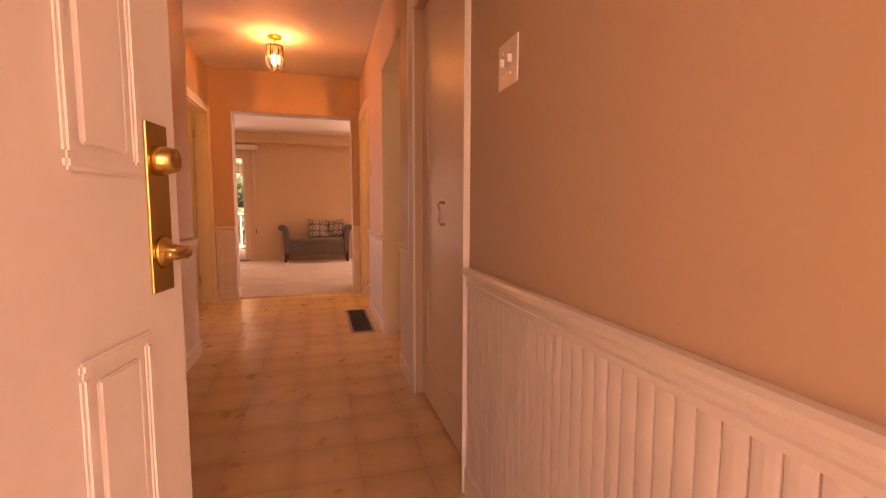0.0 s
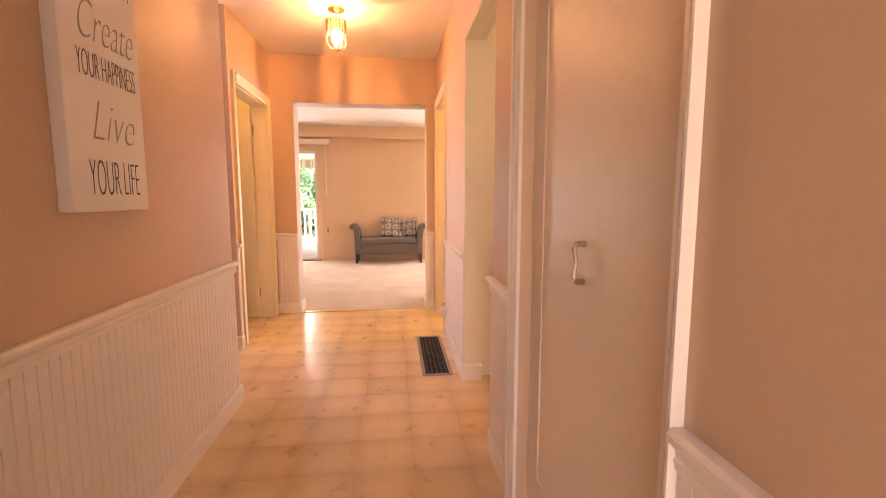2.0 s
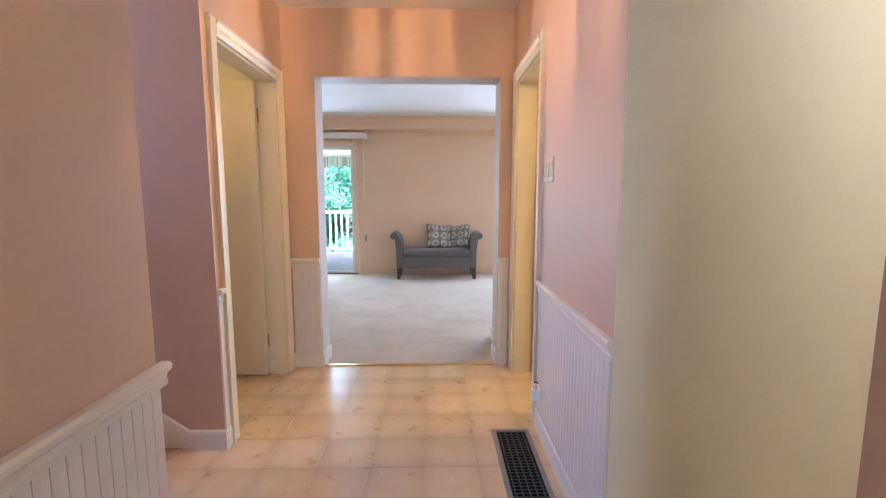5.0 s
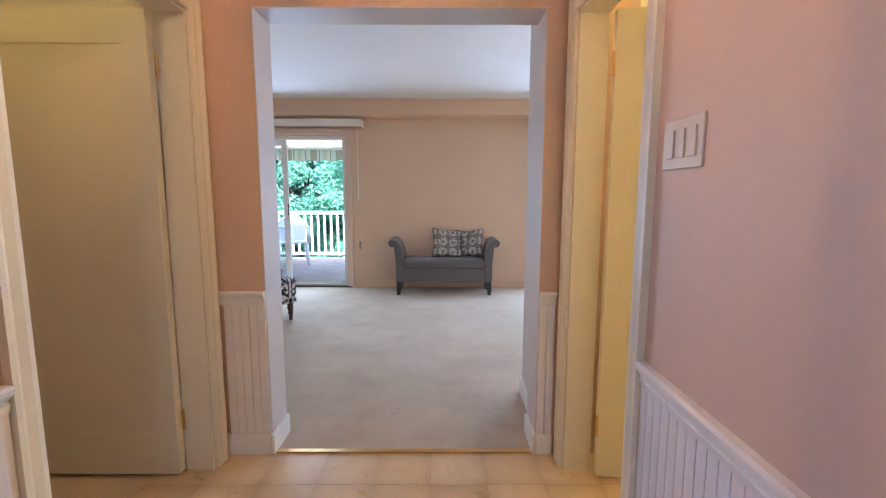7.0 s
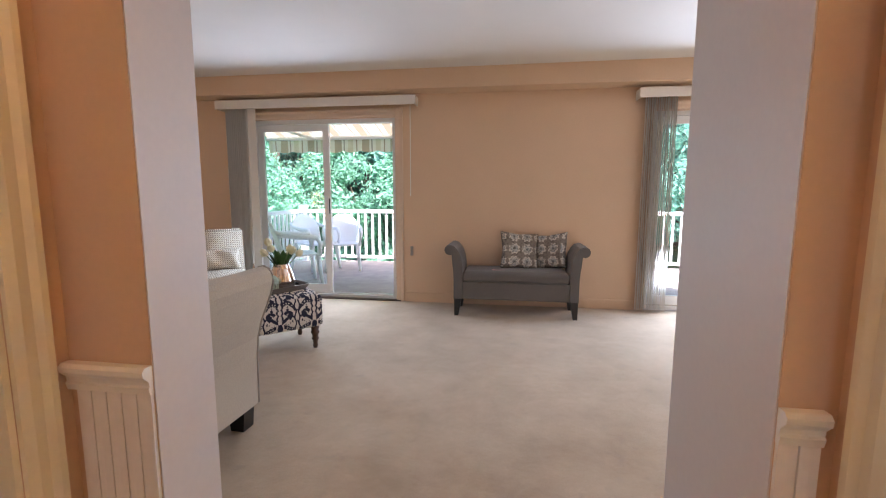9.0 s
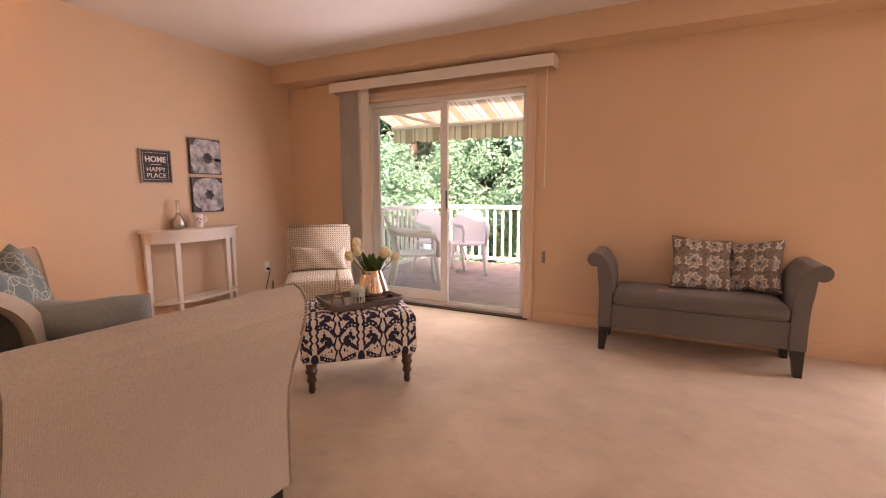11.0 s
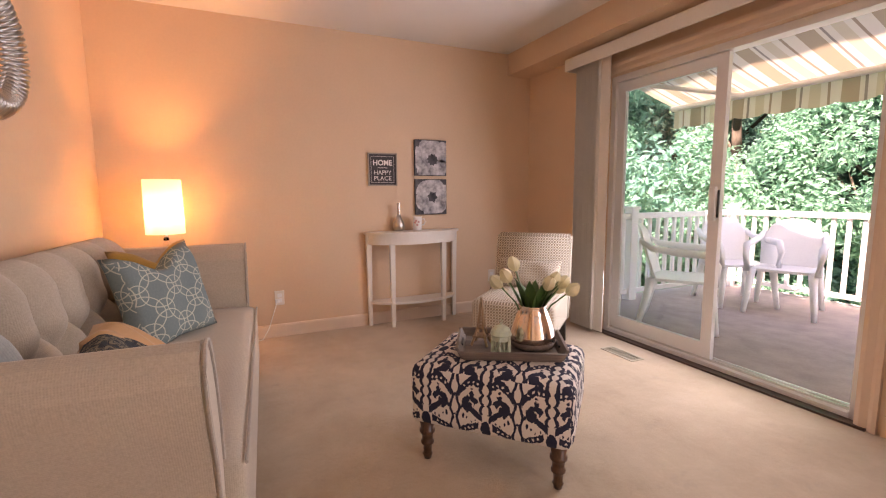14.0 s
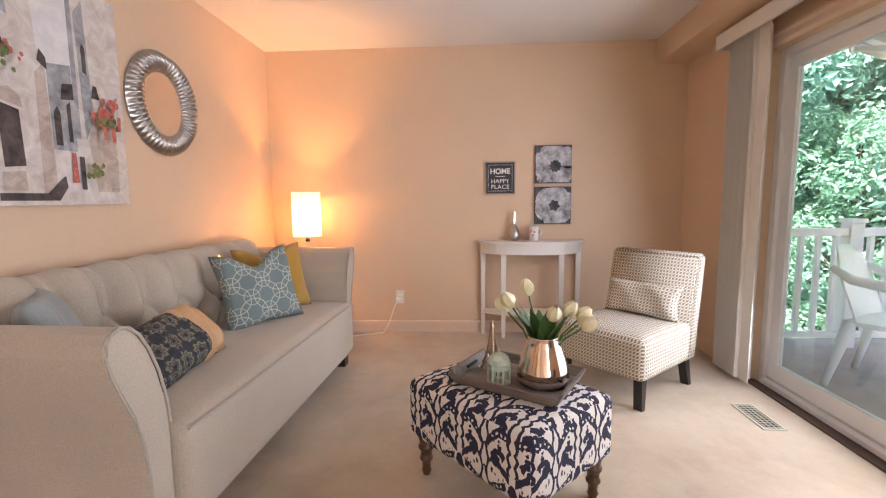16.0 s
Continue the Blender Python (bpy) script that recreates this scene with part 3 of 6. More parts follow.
trim_run_x("baseboard", BASE, FY, SR + 0.1, W2L - 0.1, -1, living_paint, "peach painted baseboard")
trim_run_x("baseboard", BASE, FY, LX, SL - 0.1, -1, living_paint, "peach painted baseboard")
trim_run_x("baseboard", BASE, WF, LX, -1.0, 1, trim_white, bl)
trim_run_x("baseboard", BASE, WF, 0.98, RX, 1, trim_white, bl)
setting(boxes("jamb_opening", [(OL - 0.001, OL + 0.003, EY + 0.002, EY + EW - 0.002, 0, OH), (OR - 0.003, OR + 0.001, EY + 0.002, EY + EW - 0.002, 0, OH), (OL + 0.003, OR - 0.003, EY + 0.002, EY + EW - 0.002, OH - 0.004, OH + 0.001)], jamb_paint), "pale painted lining of the wide opening", "jamb")
setting(boxes("jamb_stub", [(0.638, 0.643, EY + EW, 5.975, 0, LC)], jamb_paint), "pale painted face of the wall end", "jamb")
setting(boxes("threshold_strip", [(OL, OR, EY - 0.004, EY + 0.022, 0.0, 0.008)], brass), "brass carpet edge strip", "trim")


def casing(name, fixed, a, b, top, side, along="y", w=0.085, near=0, label="white painted moulded door casing", material=trim_white):
    """Three mouldings round an opening from a to b on a wall at fixed."""
    prof = lambda c, s, w=w: [(fixed, c), (fixed + side * 0.012, c), (fixed + side * 0.018, c + s * 0.02), (fixed + side * 0.014, c + s * w * 0.6), (fixed + side * 0.022, c + s * w * 0.8), (fixed + side * 0.022, c + s * w), (fixed, c + s * w)]
    bm = bmesh.new()
    for c, s in ((a, -1), (b, 1)):
        pr = prof(c, s, near if near and s < 0 else w)
        if along == "y":
            prism_bm(pr, 0, top + w, "z", bm)
        else:
            prism_bm([(q, p) for p, q in pr], 0, top + w, "z", bm)
    pr = [(p + side * 0.001, q) for p, q in prof(top, 1)]
    if along == "y":
        prism_bm(pr, a, b, "y", bm)
    else:
        prism_bm(pr, a, b, "x", bm)
    return setting(part(name, bm, material), label, "door casing")


casing("casing_closet", HR, C0, C1, CT, -1, "y", 0.075, 0.035)
casing("casing_bath", HR, B0, B1, BT, -1, "y", 0.076, label="cream painted moulded door casing", material=cream_trim)
casing("casing_study", AX, S0, S1, BT, 1, "y", 0.074, label="cream painted moulded door casing", material=cream_trim)
setting(boxes("jamb_study", [(AX - 0.125, AX - 0.002, S1 - 0.014, S1 - 0.001, 0, BT), (AX - 0.125, AX - 0.002, S0 + 0.001, S0 + 0.014, 0, BT), (AX - 0.125, AX - 0.002, S0 + 0.014, S1 - 0.014, BT - 0.015, BT - 0.002)], cream_trim), "cream painted door jamb", "door jamb")
setting(boxes("jamb_bath", [(HR + 0.002, HX + 0.005, B1 - 0.014, B1 - 0.001, 0, BT), (HR + 0.002, HX + 0.005, B0 + 0.001, B0 + 0.014, 0, BT), (HR + 0.002, HX + 0.005, B0 + 0.014, B1 - 0.014, BT - 0.015, BT - 0.002)], cream_trim), "cream painted door jamb", "door jamb")
casing("casing_slider", FY, SL, SR, SH, -1, "x", 0.085, label="peach painted patio door casing", material=casing_peach)
casing("casing_window", FY, W2L, W2R, SH, -1, "x", 0.085, label="peach painted window casing", material=casing_peach)


def leaf_door(name, label, w, h, mat_, m, handle=True, panel=True):
    """A flush door leaf with a raised stick frame: hinge at x = 0, runs to x = w, faces -y."""
    d = thing(name, label, "door")
    d.matrix_world = m
    tagged(d, kind="structure")
    block("leaf", (0, w, 0, 0.035, 0.012, h), mat_, d, 0.003)
    if panel:
        for y0, y1 in ((-0.004, 0.0), (0.035, 0.039)):
            bm = bmesh.new()
            for r in ((0.002, 0.10, 0.012, h), (w - 0.10, w - 0.002, 0.012, h), (0.10, w - 0.10, h - 0.13, h), (0.10, w - 0.10, 0.012, 0.20)):
                bx(bm, r[0], r[1], y0, y1, r[2], r[3])
            part("frame_moulding", bm, mat_, d)
    for z in (0.2, h - 0.25):
        part("hinge", lathe_bm([(0.006, z), (0.006, z + 0.09)], 10, -0.004, -0.003), brass, d)
    return d


leaf_door("door_study", "cream painted door standing open against the room", 0.78, 1.955, cream_trim, pose(AX - 0.125, 5.178, 0, 0, 0, 180))
leaf_door("door_bath", "cream painted door standing ajar into a lit room", 0.60, 1.955, cream_trim, pose(HX + 0.012, 5.128, 0, 0, 0, -6))
closet = leaf_door("door_closet", "peach-white painted closet door with a bow handle", C1 - C0 - 0.004, CT - 0.008, closet_paint, pose(HR + 0.08, C0 + 0.002, 0, 0, 0, 90))

# unseen roofed box, added only to keep sky light out of the open door
setting(boxes("porch", [(-1.5, 2.2, -2.6, -0.145, 2.55, 2.68), (-1.62, -1.5, -2.6, -0.145, -0.2, 2.68), (2.2, 2.32, -2.6, -0.145, -0.2, 2.68), (-1.5, 2.2, -2.6, -0.145, -0.2, -0.03)], concrete), "plain unseen box added outside the front door to cut the sky light", "porch")

part("bow_handle", tube_bm([(0.42, 0.037, 0.925), (0.42, 0.058, 0.925), (0.42, 0.064, 0.934), (0.42, 0.058, 0.972), (0.42, 0.064, 1.010), (0.42, 0.058, 1.019), (0.42, 0.037, 1.019)], [0.008, 0.007, 0.006, 0.0045, 0.006, 0.007, 0.008]), brass_pull, closet, "brushed metal bow handle")


def front_door():
    d = thing("front_door", "white six-panel front door standing open with brass lock", "door", -0.120, -0.045, 0, 80.5)
    tagged(d, kind="structure")
    w, h = 0.80, 2.03
    block("leaf", (0, w, 0.0, 0.044, 0.012, h), door_white, d, 0.003)
    for x0, x1 in ((0.10, 0.36), (0.585, 0.708)):
        for z0, z1 in ((0.19, 0.845), (1.025, 1.50), (1.60, 1.86)):
            bm = bmesh.new()
            o = [(x0, -0.0005), (x0, -0.006)]
            for k, (a, b, c, e) in enumerate(((x0, x1, z0, z0 + 0.014), (x0, x1, z1 - 0.014, z1), (x0, x0 + 0.014, z0 + 0.014, z1 - 0.014), (x1 - 0.014, x1, z0 + 0.014, z1 - 0.014))):
                bx(bm, a, b, -0.006, 0.0, c, e)
            bmesh.ops.bevel(bm, geom=list(bm.edges), offset=0.004, segments=2, affect="EDGES")
            part("panel_moulding", bm, door_white, d)
            bm = bmesh.new()
            bx(bm, x0 + 0.026, x1 - 0.026, -0.004, 0.0, z0 + 0.026, z1 - 0.026)
            bmesh.ops.bevel(bm, geom=list(bm.edges), offset=0.0035, segments=1, affect="EDGES")
            part("raised_panel", bm, door_white, d)
    plate = block("lock_plate", (w - 0.080, w - 0.030, -0.004, 0.0, 0.885, 1.095), brass, d, 0.0015, "aged brass lock plate")
    bm = lathe_bm([(0.019, 0.0), (0.019, 0.004), (0.014, 0.021), (0.011, 0.022), (0.009, 0.018)], 28)
    bm.transform(pose(w - 0.054, -0.004, 1.050, 90, 0, 0))
    part("deadbolt", bm, brass, d, "polished brass deadbolt cylinder", True)
    bm = lathe_bm([(0.021, 0.0), (0.019, 0.004), (0.011, 0.008), (0.008, 0.026), (0.008, 0.029)], 28)
    bm.transform(pose(w - 0.054, -0.004, 0.935, 90, 0, 0))
    lever = part("lever_rose", bm, brass, d, "", True)
    part("lever", tube_bm([(w - 0.054, -0.028, 0.935), (w - 0.06, -0.034, 0.935), (w - 0.075, -0.037, 0.938), (w - 0.09, -0.036, 0.934), (w - 0.106, -0.034, 0.937)], [0.007, 0.007, 0.006, 0.0055, 0.005], 10), brass, lever, "", True)
    return d


front_door()
setting(boxes("door_frame", [(-0.148, -0.134, HY0 - 0.138, HY0 - 0.004, 0, 2.058), (0.662, 0.678, HY0 - 0.138, HY0 - 0.004, 0, 2.058)], trim_white), "white front door frame", "door frame")


# hall fittings
def switch_plate(label, x, y, z, n, h=0.115):
    """A plate on a wall facing -x."""
    w = 0.03 + 0.046 * n
    s = thing("switch_plate", label, "light switch", x, y, z)
    block("plate", (-0.006, 0, -w / 2, w / 2, -h / 2, h / 2), switch_cream, s, 0.003)
    for i in range(n):
        c = (i - (n - 1) / 2) * 0.046
        block("toggle", (-0.010, -0.006, c - 0.016, c + 0.016, -0.033, 0.033), switch_cream, s, 0.002)
    return s


def toggle_plate():
    s = thing("switch_plate", "brass-tinted double toggle switch plate on the hallway wall", "light switch", HR, 1.148, 1.365)
    block("plate", (-0.005, 0, -0.058, 0.058, -0.058, 0.058), trim_white, s, 0.002)
    for c in (-0.024, 0.024):
        block("toggle", (-0.017, -0.005, c - 0.005, c + 0.005, -0.004, 0.016), plastic_white, s, 0.002)
        for z in (-0.03, 0.03):
            part("screw", lathe_screw(c, z), brass, s)
    return s


def lathe_screw(c, z):
    bm = lathe_bm([(0.003, 0.0), (0.003, 0.0015)], 8)
    bm.transform(pose(-0.005, c, z, 0, -90, 0))
    return bm


toggle_plate()
switch_plate("triple cream rocker switch plate beside a doorway", HR, 4.343, 1.358, 3)


def outlet(label, x, y, z, face):
    o = thing("wall_outlet", label, "outlet", x, y, z)
    s = face
    block("plate", (min(0, s * 0.006), max(0, s * 0.006), -0.035, 0.035, -0.057, 0.057), trim_white, o, 0.002)
    for zz in (-0.02, 0.02):
        block("socket_face", (min(s * 0.006, s * 0.009), max(s * 0.006, s * 0.009), -0.017, 0.017, zz - 0.014, zz + 0.014), plastic_white, o, 0.002)
    return o


o1 = outlet("white wall outlet above the baseboard", HR, 4.365, 0.25, -1)
nl = thing("night_light", "small white plug-in night light in the outlet", "night light", HR - 0.009, 4.365, 0.23)
block("body", (-0.045, 0, -0.02, 0.02, -0.04, 0.02), plastic_white, nl, 0.006)
part("lens", lathe_bm([(0.016, 0.02), (0.018, 0.035), (0.010, 0.055)], 14, -0.022, 0), clear_glass, nl, "", True)
o2 = outlet("cream wall outlet low on the peach wall", LX, 6.80, 0.31, 1)
plug = thing("lamp_cord", "white lamp cord plugged into the wall outlet", "cord", LX + 0.009, 6.78, 0.29)
block("plug", (0.0, 0.028, -0.014, 0.014, -0.014, 0.014), plastic_white, plug, 0.004)
part("cord", tube_bm([(0.02, 0, 0), (0.05, -0.03, -0.08), (0.05, -0.07, -0.2), (0.07, -0.12, -0.278), (0.12, -0.3, -0.286), (0.2, -0.5, -0.286)], 0.003, 6), plastic_white, plug)


outlet("cream wall outlet set in the beadboard", HL + 0.009, 1.745, 0.355, 1)
outlet("cream wall outlet low on the wall behind the chair", LX, 8.73, 0.33, 1)
loop = thing("power_cord", "black power cord looped from the wall outlet", "cord", LX + 0.009, 8.73, 0.31)
block("plug", (0.0, 0.03, -0.013, 0.013, -0.013, 0.013), black_wood, loop, 0.004)
part("cord", tube_bm([(0.025, 0, 0), (0.05, -0.01, -0.02), (0.055, -0.045, -0.10), (0.05, -0.075, -0.19), (0.05, -0.05, -0.245), (0.05, 0.0, -0.22), (0.05, 0.02, -0.13), (0.045, 0.03, -0.25), (0.05, 0.12, -0.303)], 0.0045, 6), black_wood, loop)


def floor_grille(name, label, x0, x1, y0, y1, slats, cross, frame_mat, slat_mat, rim=0.022, bar=0.0035):
    g = thing(name, label, "floor vent", (x0 + x1) / 2, (y0 + y1) / 2, 0)
    w, l, b = (x1 - x0) / 2, (y1 - y0) / 2, rim
    boxes("frame", [(-w, w, -l, -l + b, 0, 0.006), (-w, w, l - b, l, 0, 0.006), (-w, -w + b, -l + b, l - b, 0, 0.006), (w - b, w, -l + b, l - b, 0, 0.006)], frame_mat, g)
    # flat black plate stands for the shade down in the duct
    block("duct_shade", (-w + b, w - b, -l + b, l - b, -0.004, 0.0035), vent_dark, g)
    bm = bmesh.new()
    for i in range(slats):
        c = -l + b + (i + 0.5) * (2 * l - 2 * b) / slats
        bx(bm, -w + b, w - b, c - bar, c + bar, 0.0035, 0.0062)
    for i in range(cross):
        c = -w + b + (i + 0.5) * (2 * w - 2 * b) / cross
        bx(bm, c - bar, c + bar, -l + b, l - b, 0.0035, 0.0058)
    part("grid", bm, slat_mat, g)
    return g


vd = Shade("vent_dark")
vd.set(Base_Color=(0.006, 0.006, 0.006, 1), Roughness=1.0, Specular_IOR_Level=0.0)
vent_dark = vd.m
register_cream = plain("register_cream", (0.50, 0.46, 0.34), 0.5, vary=0.15, big=20)
grille_grey = plain("grille_grey", (0.30, 0.28, 0.26), 0.45, 0.3)
floor_grille("return_vent", "long brown metal floor return vent in the tiles", 0.43, 0.625, 3.595, 4.41, 34, 5, grille_grey, dark_metal)
floor_grille("floor_register", "cream scroll-cut floor register in the carpet", -2.44, -2.16, 8.848, 8.96, 4, 11, register_cream, register_cream, 0.010, 0.0019)


def sign():
    s = thing("wall_sign", "tall white canvas sign with grey script lettering", "sign", HL, 2.13, 1.092)
    w, h, t = 0.36, 0.86, 0.038
    block("canvas", (0, t, 0, w, 0, h), canvas_white, s, 0.003)
    face = pose(t + 0.0008, w / 2, 0, 90, 0, 90)
    for text, size, z, mat_, wd, sh in (("YOUR LIFE", 0.150, 0.046, ink_dark, 0.235, 0), ("Live", 0.17, 0.20, ink_grey, 0.20, 0.4), ("YOUR HAPPINESS", 0.105, 0.37, ink_dark, 0.265, 0),
                                        ("Create", 0.165, 0.47, ink_grey, 0.25, 0.4), ("YOUR DREAM", 0.12, 0.645, ink_dark, 0.26, 0)):
        letters(text, size, mat_, s, face @ pose(0.012, z, 0), wd, "lettering", sh, 0.0005, -0.026 * size)
    return s


sign()


rib_bronze = plain("rib_bronze", (0.16, 0.12, 0.08), 0.35, 0.8)


def hall_light():
    g = thing("ceiling_light", "glass and brass lantern ceiling light, lit", "ceiling lamp", -0.131, 4.25, HC)
    part("canopy", lathe_bm([(0.062, -0.001), (0.06, -0.018), (0.03, -0.03), (0.012, -0.035)][::-1], 28), brass, g, "", True)
    part("stem", lathe_bm([(0.006, -0.08), (0.006, -0.03)], 10), brass, g)
    n = 8
    for i in range(n):
        a = 2 * math.pi * i / n
        bm = bmesh.new()
        bx(bm, -0.024, 0.024, -0.0025, 0.0025, -0.235, -0.09)
        bmesh.ops.bevel(bm, geom=list(bm.edges), offset=0.002, segments=1, affect="EDGES")
        bm.transform(pose(0.068 * math.cos(a), 0.068 * math.sin(a), 0, 0, 0, math.degrees(a) + 90))
        part("glass_panel", bm, clear_glass, g).visible_shadow = False
        b = a + math.pi / n
        c, d = math.cos(b), math.sin(b)
        part("rib", tube_bm([(0.012 * c, 0.012 * d, -0.07), (0.05 * c, 0.05 * d, -0.075), (0.073 * c, 0.073 * d, -0.09), (0.073 * c, 0.073 * d, -0.235), (0.05 * c, 0.05 * d, -0.275), (0.016 * c, 0.016 * d, -0.285)], 0.003, 6), rib_bronze, g)
    # wires added inside the glass to throw ray streaks on ceiling and walls
    for i in range(26):
        a = 2 * math.pi * (i + 0.5) / 26 + 0.03 * (i % 4)
        c, d = math.cos(a), math.sin(a)
        part("bead_wire", tube_bm([(0.062 * c, 0.062 * d, -0.088), (0.062 * c, 0.062 * d, -0.185)], 0.0016 + 0.0016 * ((i * 7) % 5) / 2, 6), rib_bronze, g)
    part("finial", lathe_bm([(0.004, -0.305), (0.012, -0.295), (0.017, -0.284), (0.012, -0.278)], 14), brass, g, "", True)
    for i in range(3):
        a = 2 * math.pi * i / 3 + 0.4
        part("candle_bulb", lathe_bm([(0.003, -0.160), (0.006, -0.165), (0.008, -0.19), (0.005, -0.218), (0.002, -0.228)][::-1], 12, 0.03 * math.cos(a), 0.03 * math.sin(a)), bulb_glow, g, "", True)
    return g


hall_light()


# stairs in the recess
def stairs():
    s = thing("staircase", "carpeted stairs with white skirt board rising from the hallway", "stairs", -1.22, 0, 0)
    for i in range(8):
        block("step", (-0.26 * (i + 1), -0.26 * i, LE + 0.005, 4.24, 0, 0.18 * (i + 1)), carpet_mat, s, 0.01)
    pr = [(0.16, 0.02), (0.16, 0.10), (-2.1, 1.72), (-2.1, 1.4), (-0.0, 0.02)]
    part("skirt_board", prism_bm(pr, 4.242, 4.258, "y"), trim_white, s)
    return s


stairs()
hr = thing("handrail", "brass handrail on the stair wall", "handrail", -1.19, 4.20, 0.80)
part("rail", tube_bm([(0.0, 0, 0.0), (0.005, 0, 0.05), (-0.01, 0, 0.085), (-0.05, 0, 0.125), (-0.25, 0, 0.27), (-1.4, 0, 1.1)], 0.021, 12), brass, hr, "", True)
part("bracket", tube_bm([(-0.4, 0, 0.37), (-0.4, 0.03, 0.34), (-0.4, 0.06, 0.34)], 0.008, 8), brass, hr)


# ---- patio door, window, blinds ----
def sliding_door(name, label, x0, x1, mid, grip=True):
    d = thing(name, label, "patio door", 0, FY, 0)
    tagged(d, kind="structure")
    y0, y1 = 0.055, 0.148
    boxes("frame", [(x0, x0 + 0.045, y0, y1, 0.0, SH), (x1 - 0.045, x1, y0, y1, 0.0, SH), (x0 + 0.045, x1 - 0.045, y0, y1, SH - 0.045, SH), (x0 + 0.045, x1 - 0.045, y0 - 0.02, y1 + 0.02, 0.0, 0.035)], vinyl_white, d)
    part("track", boxes_bm([(x0 + 0.045, x1 - 0.045, y0 + 0.018, y0 + 0.024, 0.035, 0.048), (x0 + 0.045, x1 - 0.045, y0 + 0.062, y0 + 0.068, 0.035, 0.048)]), chrome, d)
    b = 0.07
    for nm, a, c, yy in (("sliding_sash", x0 + 0.045, mid + 0.035, y0 + 0.025),):
        z0, z1 = 0.04, SH - 0.05
        sash = boxes(nm, [(a, a + b, yy, yy + 0.034, z0, z1), (c - b, c, yy, yy + 0.034, z0, z1), (a + b, c - b, yy, yy + 0.034, z0, z0 + 0.10), (a + b, c - b, yy, yy + 0.034, z1 - b, z1)], vinyl_white, d)
        p = block("pane", (a + b, c - b, yy + 0.014, yy + 0.019, z0 + 0.10, z1 - b), pane_glass, sash)
        p.visible_shadow = False
        if grip:
            h = block("handle", (c - b + 0.012, c - 0.014, yy - 0.028, yy, 0.93, 1.14), vinyl_white, sash, 0.006)
            block("latch", (c - 0.012, c - 0.002, yy - 0.012, yy, 0.95, 1.12), dark_metal, sash, 0.003)
    return d


def boxes_bm(rows):
    bm = bmesh.new()
    for r in rows:
        bx(bm, *r)
    return bm


sliding_door("patio_door", "white framed sliding glass patio door, half open", SL, SR, -1.93)
decal = thing("leaf_sticker", "small brown leaf sticker on the sliding pane", "sticker", -2.235, FY + 0.091, 1.346)
bm = bmesh.new()
for k in range(7):
    a = k * 0.9
    vs = [bm.verts.new((r * math.cos(a + d) * 0.8, 0.0, r * math.sin(a + d) * 1.25)) for r, d in ((0.0, 0), (0.018, -0.35), (0.034, 0.05), (0.02, 0.4))]
    bm.faces.new(vs)
part("leaf_shape", bm, plain("decal_brown", (0.06, 0.035, 0.025), 0.6), decal)
sliding_door("window_2", "white framed tall glass window door", W2L, W2R, 2.2, False)
setting(boxes("door_sill", [(SL - 0.05, SR + 0.05, FY - 0.03, FY + 0.03, 0.0, 0.012)], side_wood), "worn dark wooden door sill", "sill")


def valance(x0, x1, label):
    v = thing("blind_valance", label, "blind valance", (x0 + x1) / 2, 9.04, 2.075)
    w = (x1 - x0) / 2
    pr = [(-0.045, 0.0), (-0.045, 0.085), (-0.035, 0.095), (-0.028, 0.085), (-0.028, 0.0)]
    part("fascia", prism_bm(pr, -w, w, "x"), trim_white, v)
    for e in (-w, w - 0.012):
        block("end_cap", (e, e + 0.012, -0.028, 0.135, 0, 0.085), trim_white, v)
    boxes("head_rail", [(-w + 0.02, w - 0.02, 0.02, 0.06, 0.05, 0.085)], trim_white, v)
    return v


valance(-3.08, -0.87, "white blind valance over the patio door")
valance(1.28, 3.1, "white blind valance over the tall window")


def vertical_blinds(label, xs, last):
    v = thing("vertical_blinds", label, "blinds", 0, 9.08, 0.03)
    for i, x in enumerate(xs):
        bm = bmesh.new()
        a = radians(78 + 5 * math.sin(i * 2.1))
        c, s = math.cos(a), math.sin(a)
        rows = []
        for k in range(5):
            u = (k / 4 - 0.5) * 0.088
            bow = 0.006 * (1 - (2 * k / 4 - 1) ** 2)
            rows.append((x + u * c - bow * s, u * s + bow * c))
        pr = rows + [(p + 0.0015 * s, q - 0.0015 * c) for p, q in reversed(rows)]
        part("slat", prism_bm(pr, 0.0, 2.08, "z"), blind_vinyl, v)
    if last:
        block("end_slat", (last - 0.004, last + 0.085, -0.02, -0.014, 0, 2.08), blind_vinyl, v)
    return v


vertical_blinds("drawn-back off-white vertical blinds beside the patio door", [-2.98 + 0.022 * i for i in range(12)], -2.738)
vertical_blinds("drawn-back off-white vertical blinds beside the tall window", [1.36 + 0.02 * i for i in range(15)], None)
wand = thing("blind_wand", "thin white blind wand with grey grip", "blind wand", -0.945, 9.10, 0.0)
part("rod", lathe_bm([(0.004, 1.15), (0.004, 2.08)], 8), plastic_white, wand)
weight = thing("cord_tensioner", "grey plastic cord tensioner fixed to the wall", "cord tensioner", -0.945, FY, 0.56)
block("clip", (-0.014, 0.014, -0.018, 0.0, -0.05, 0.05), grille_grey, weight, 0.004)


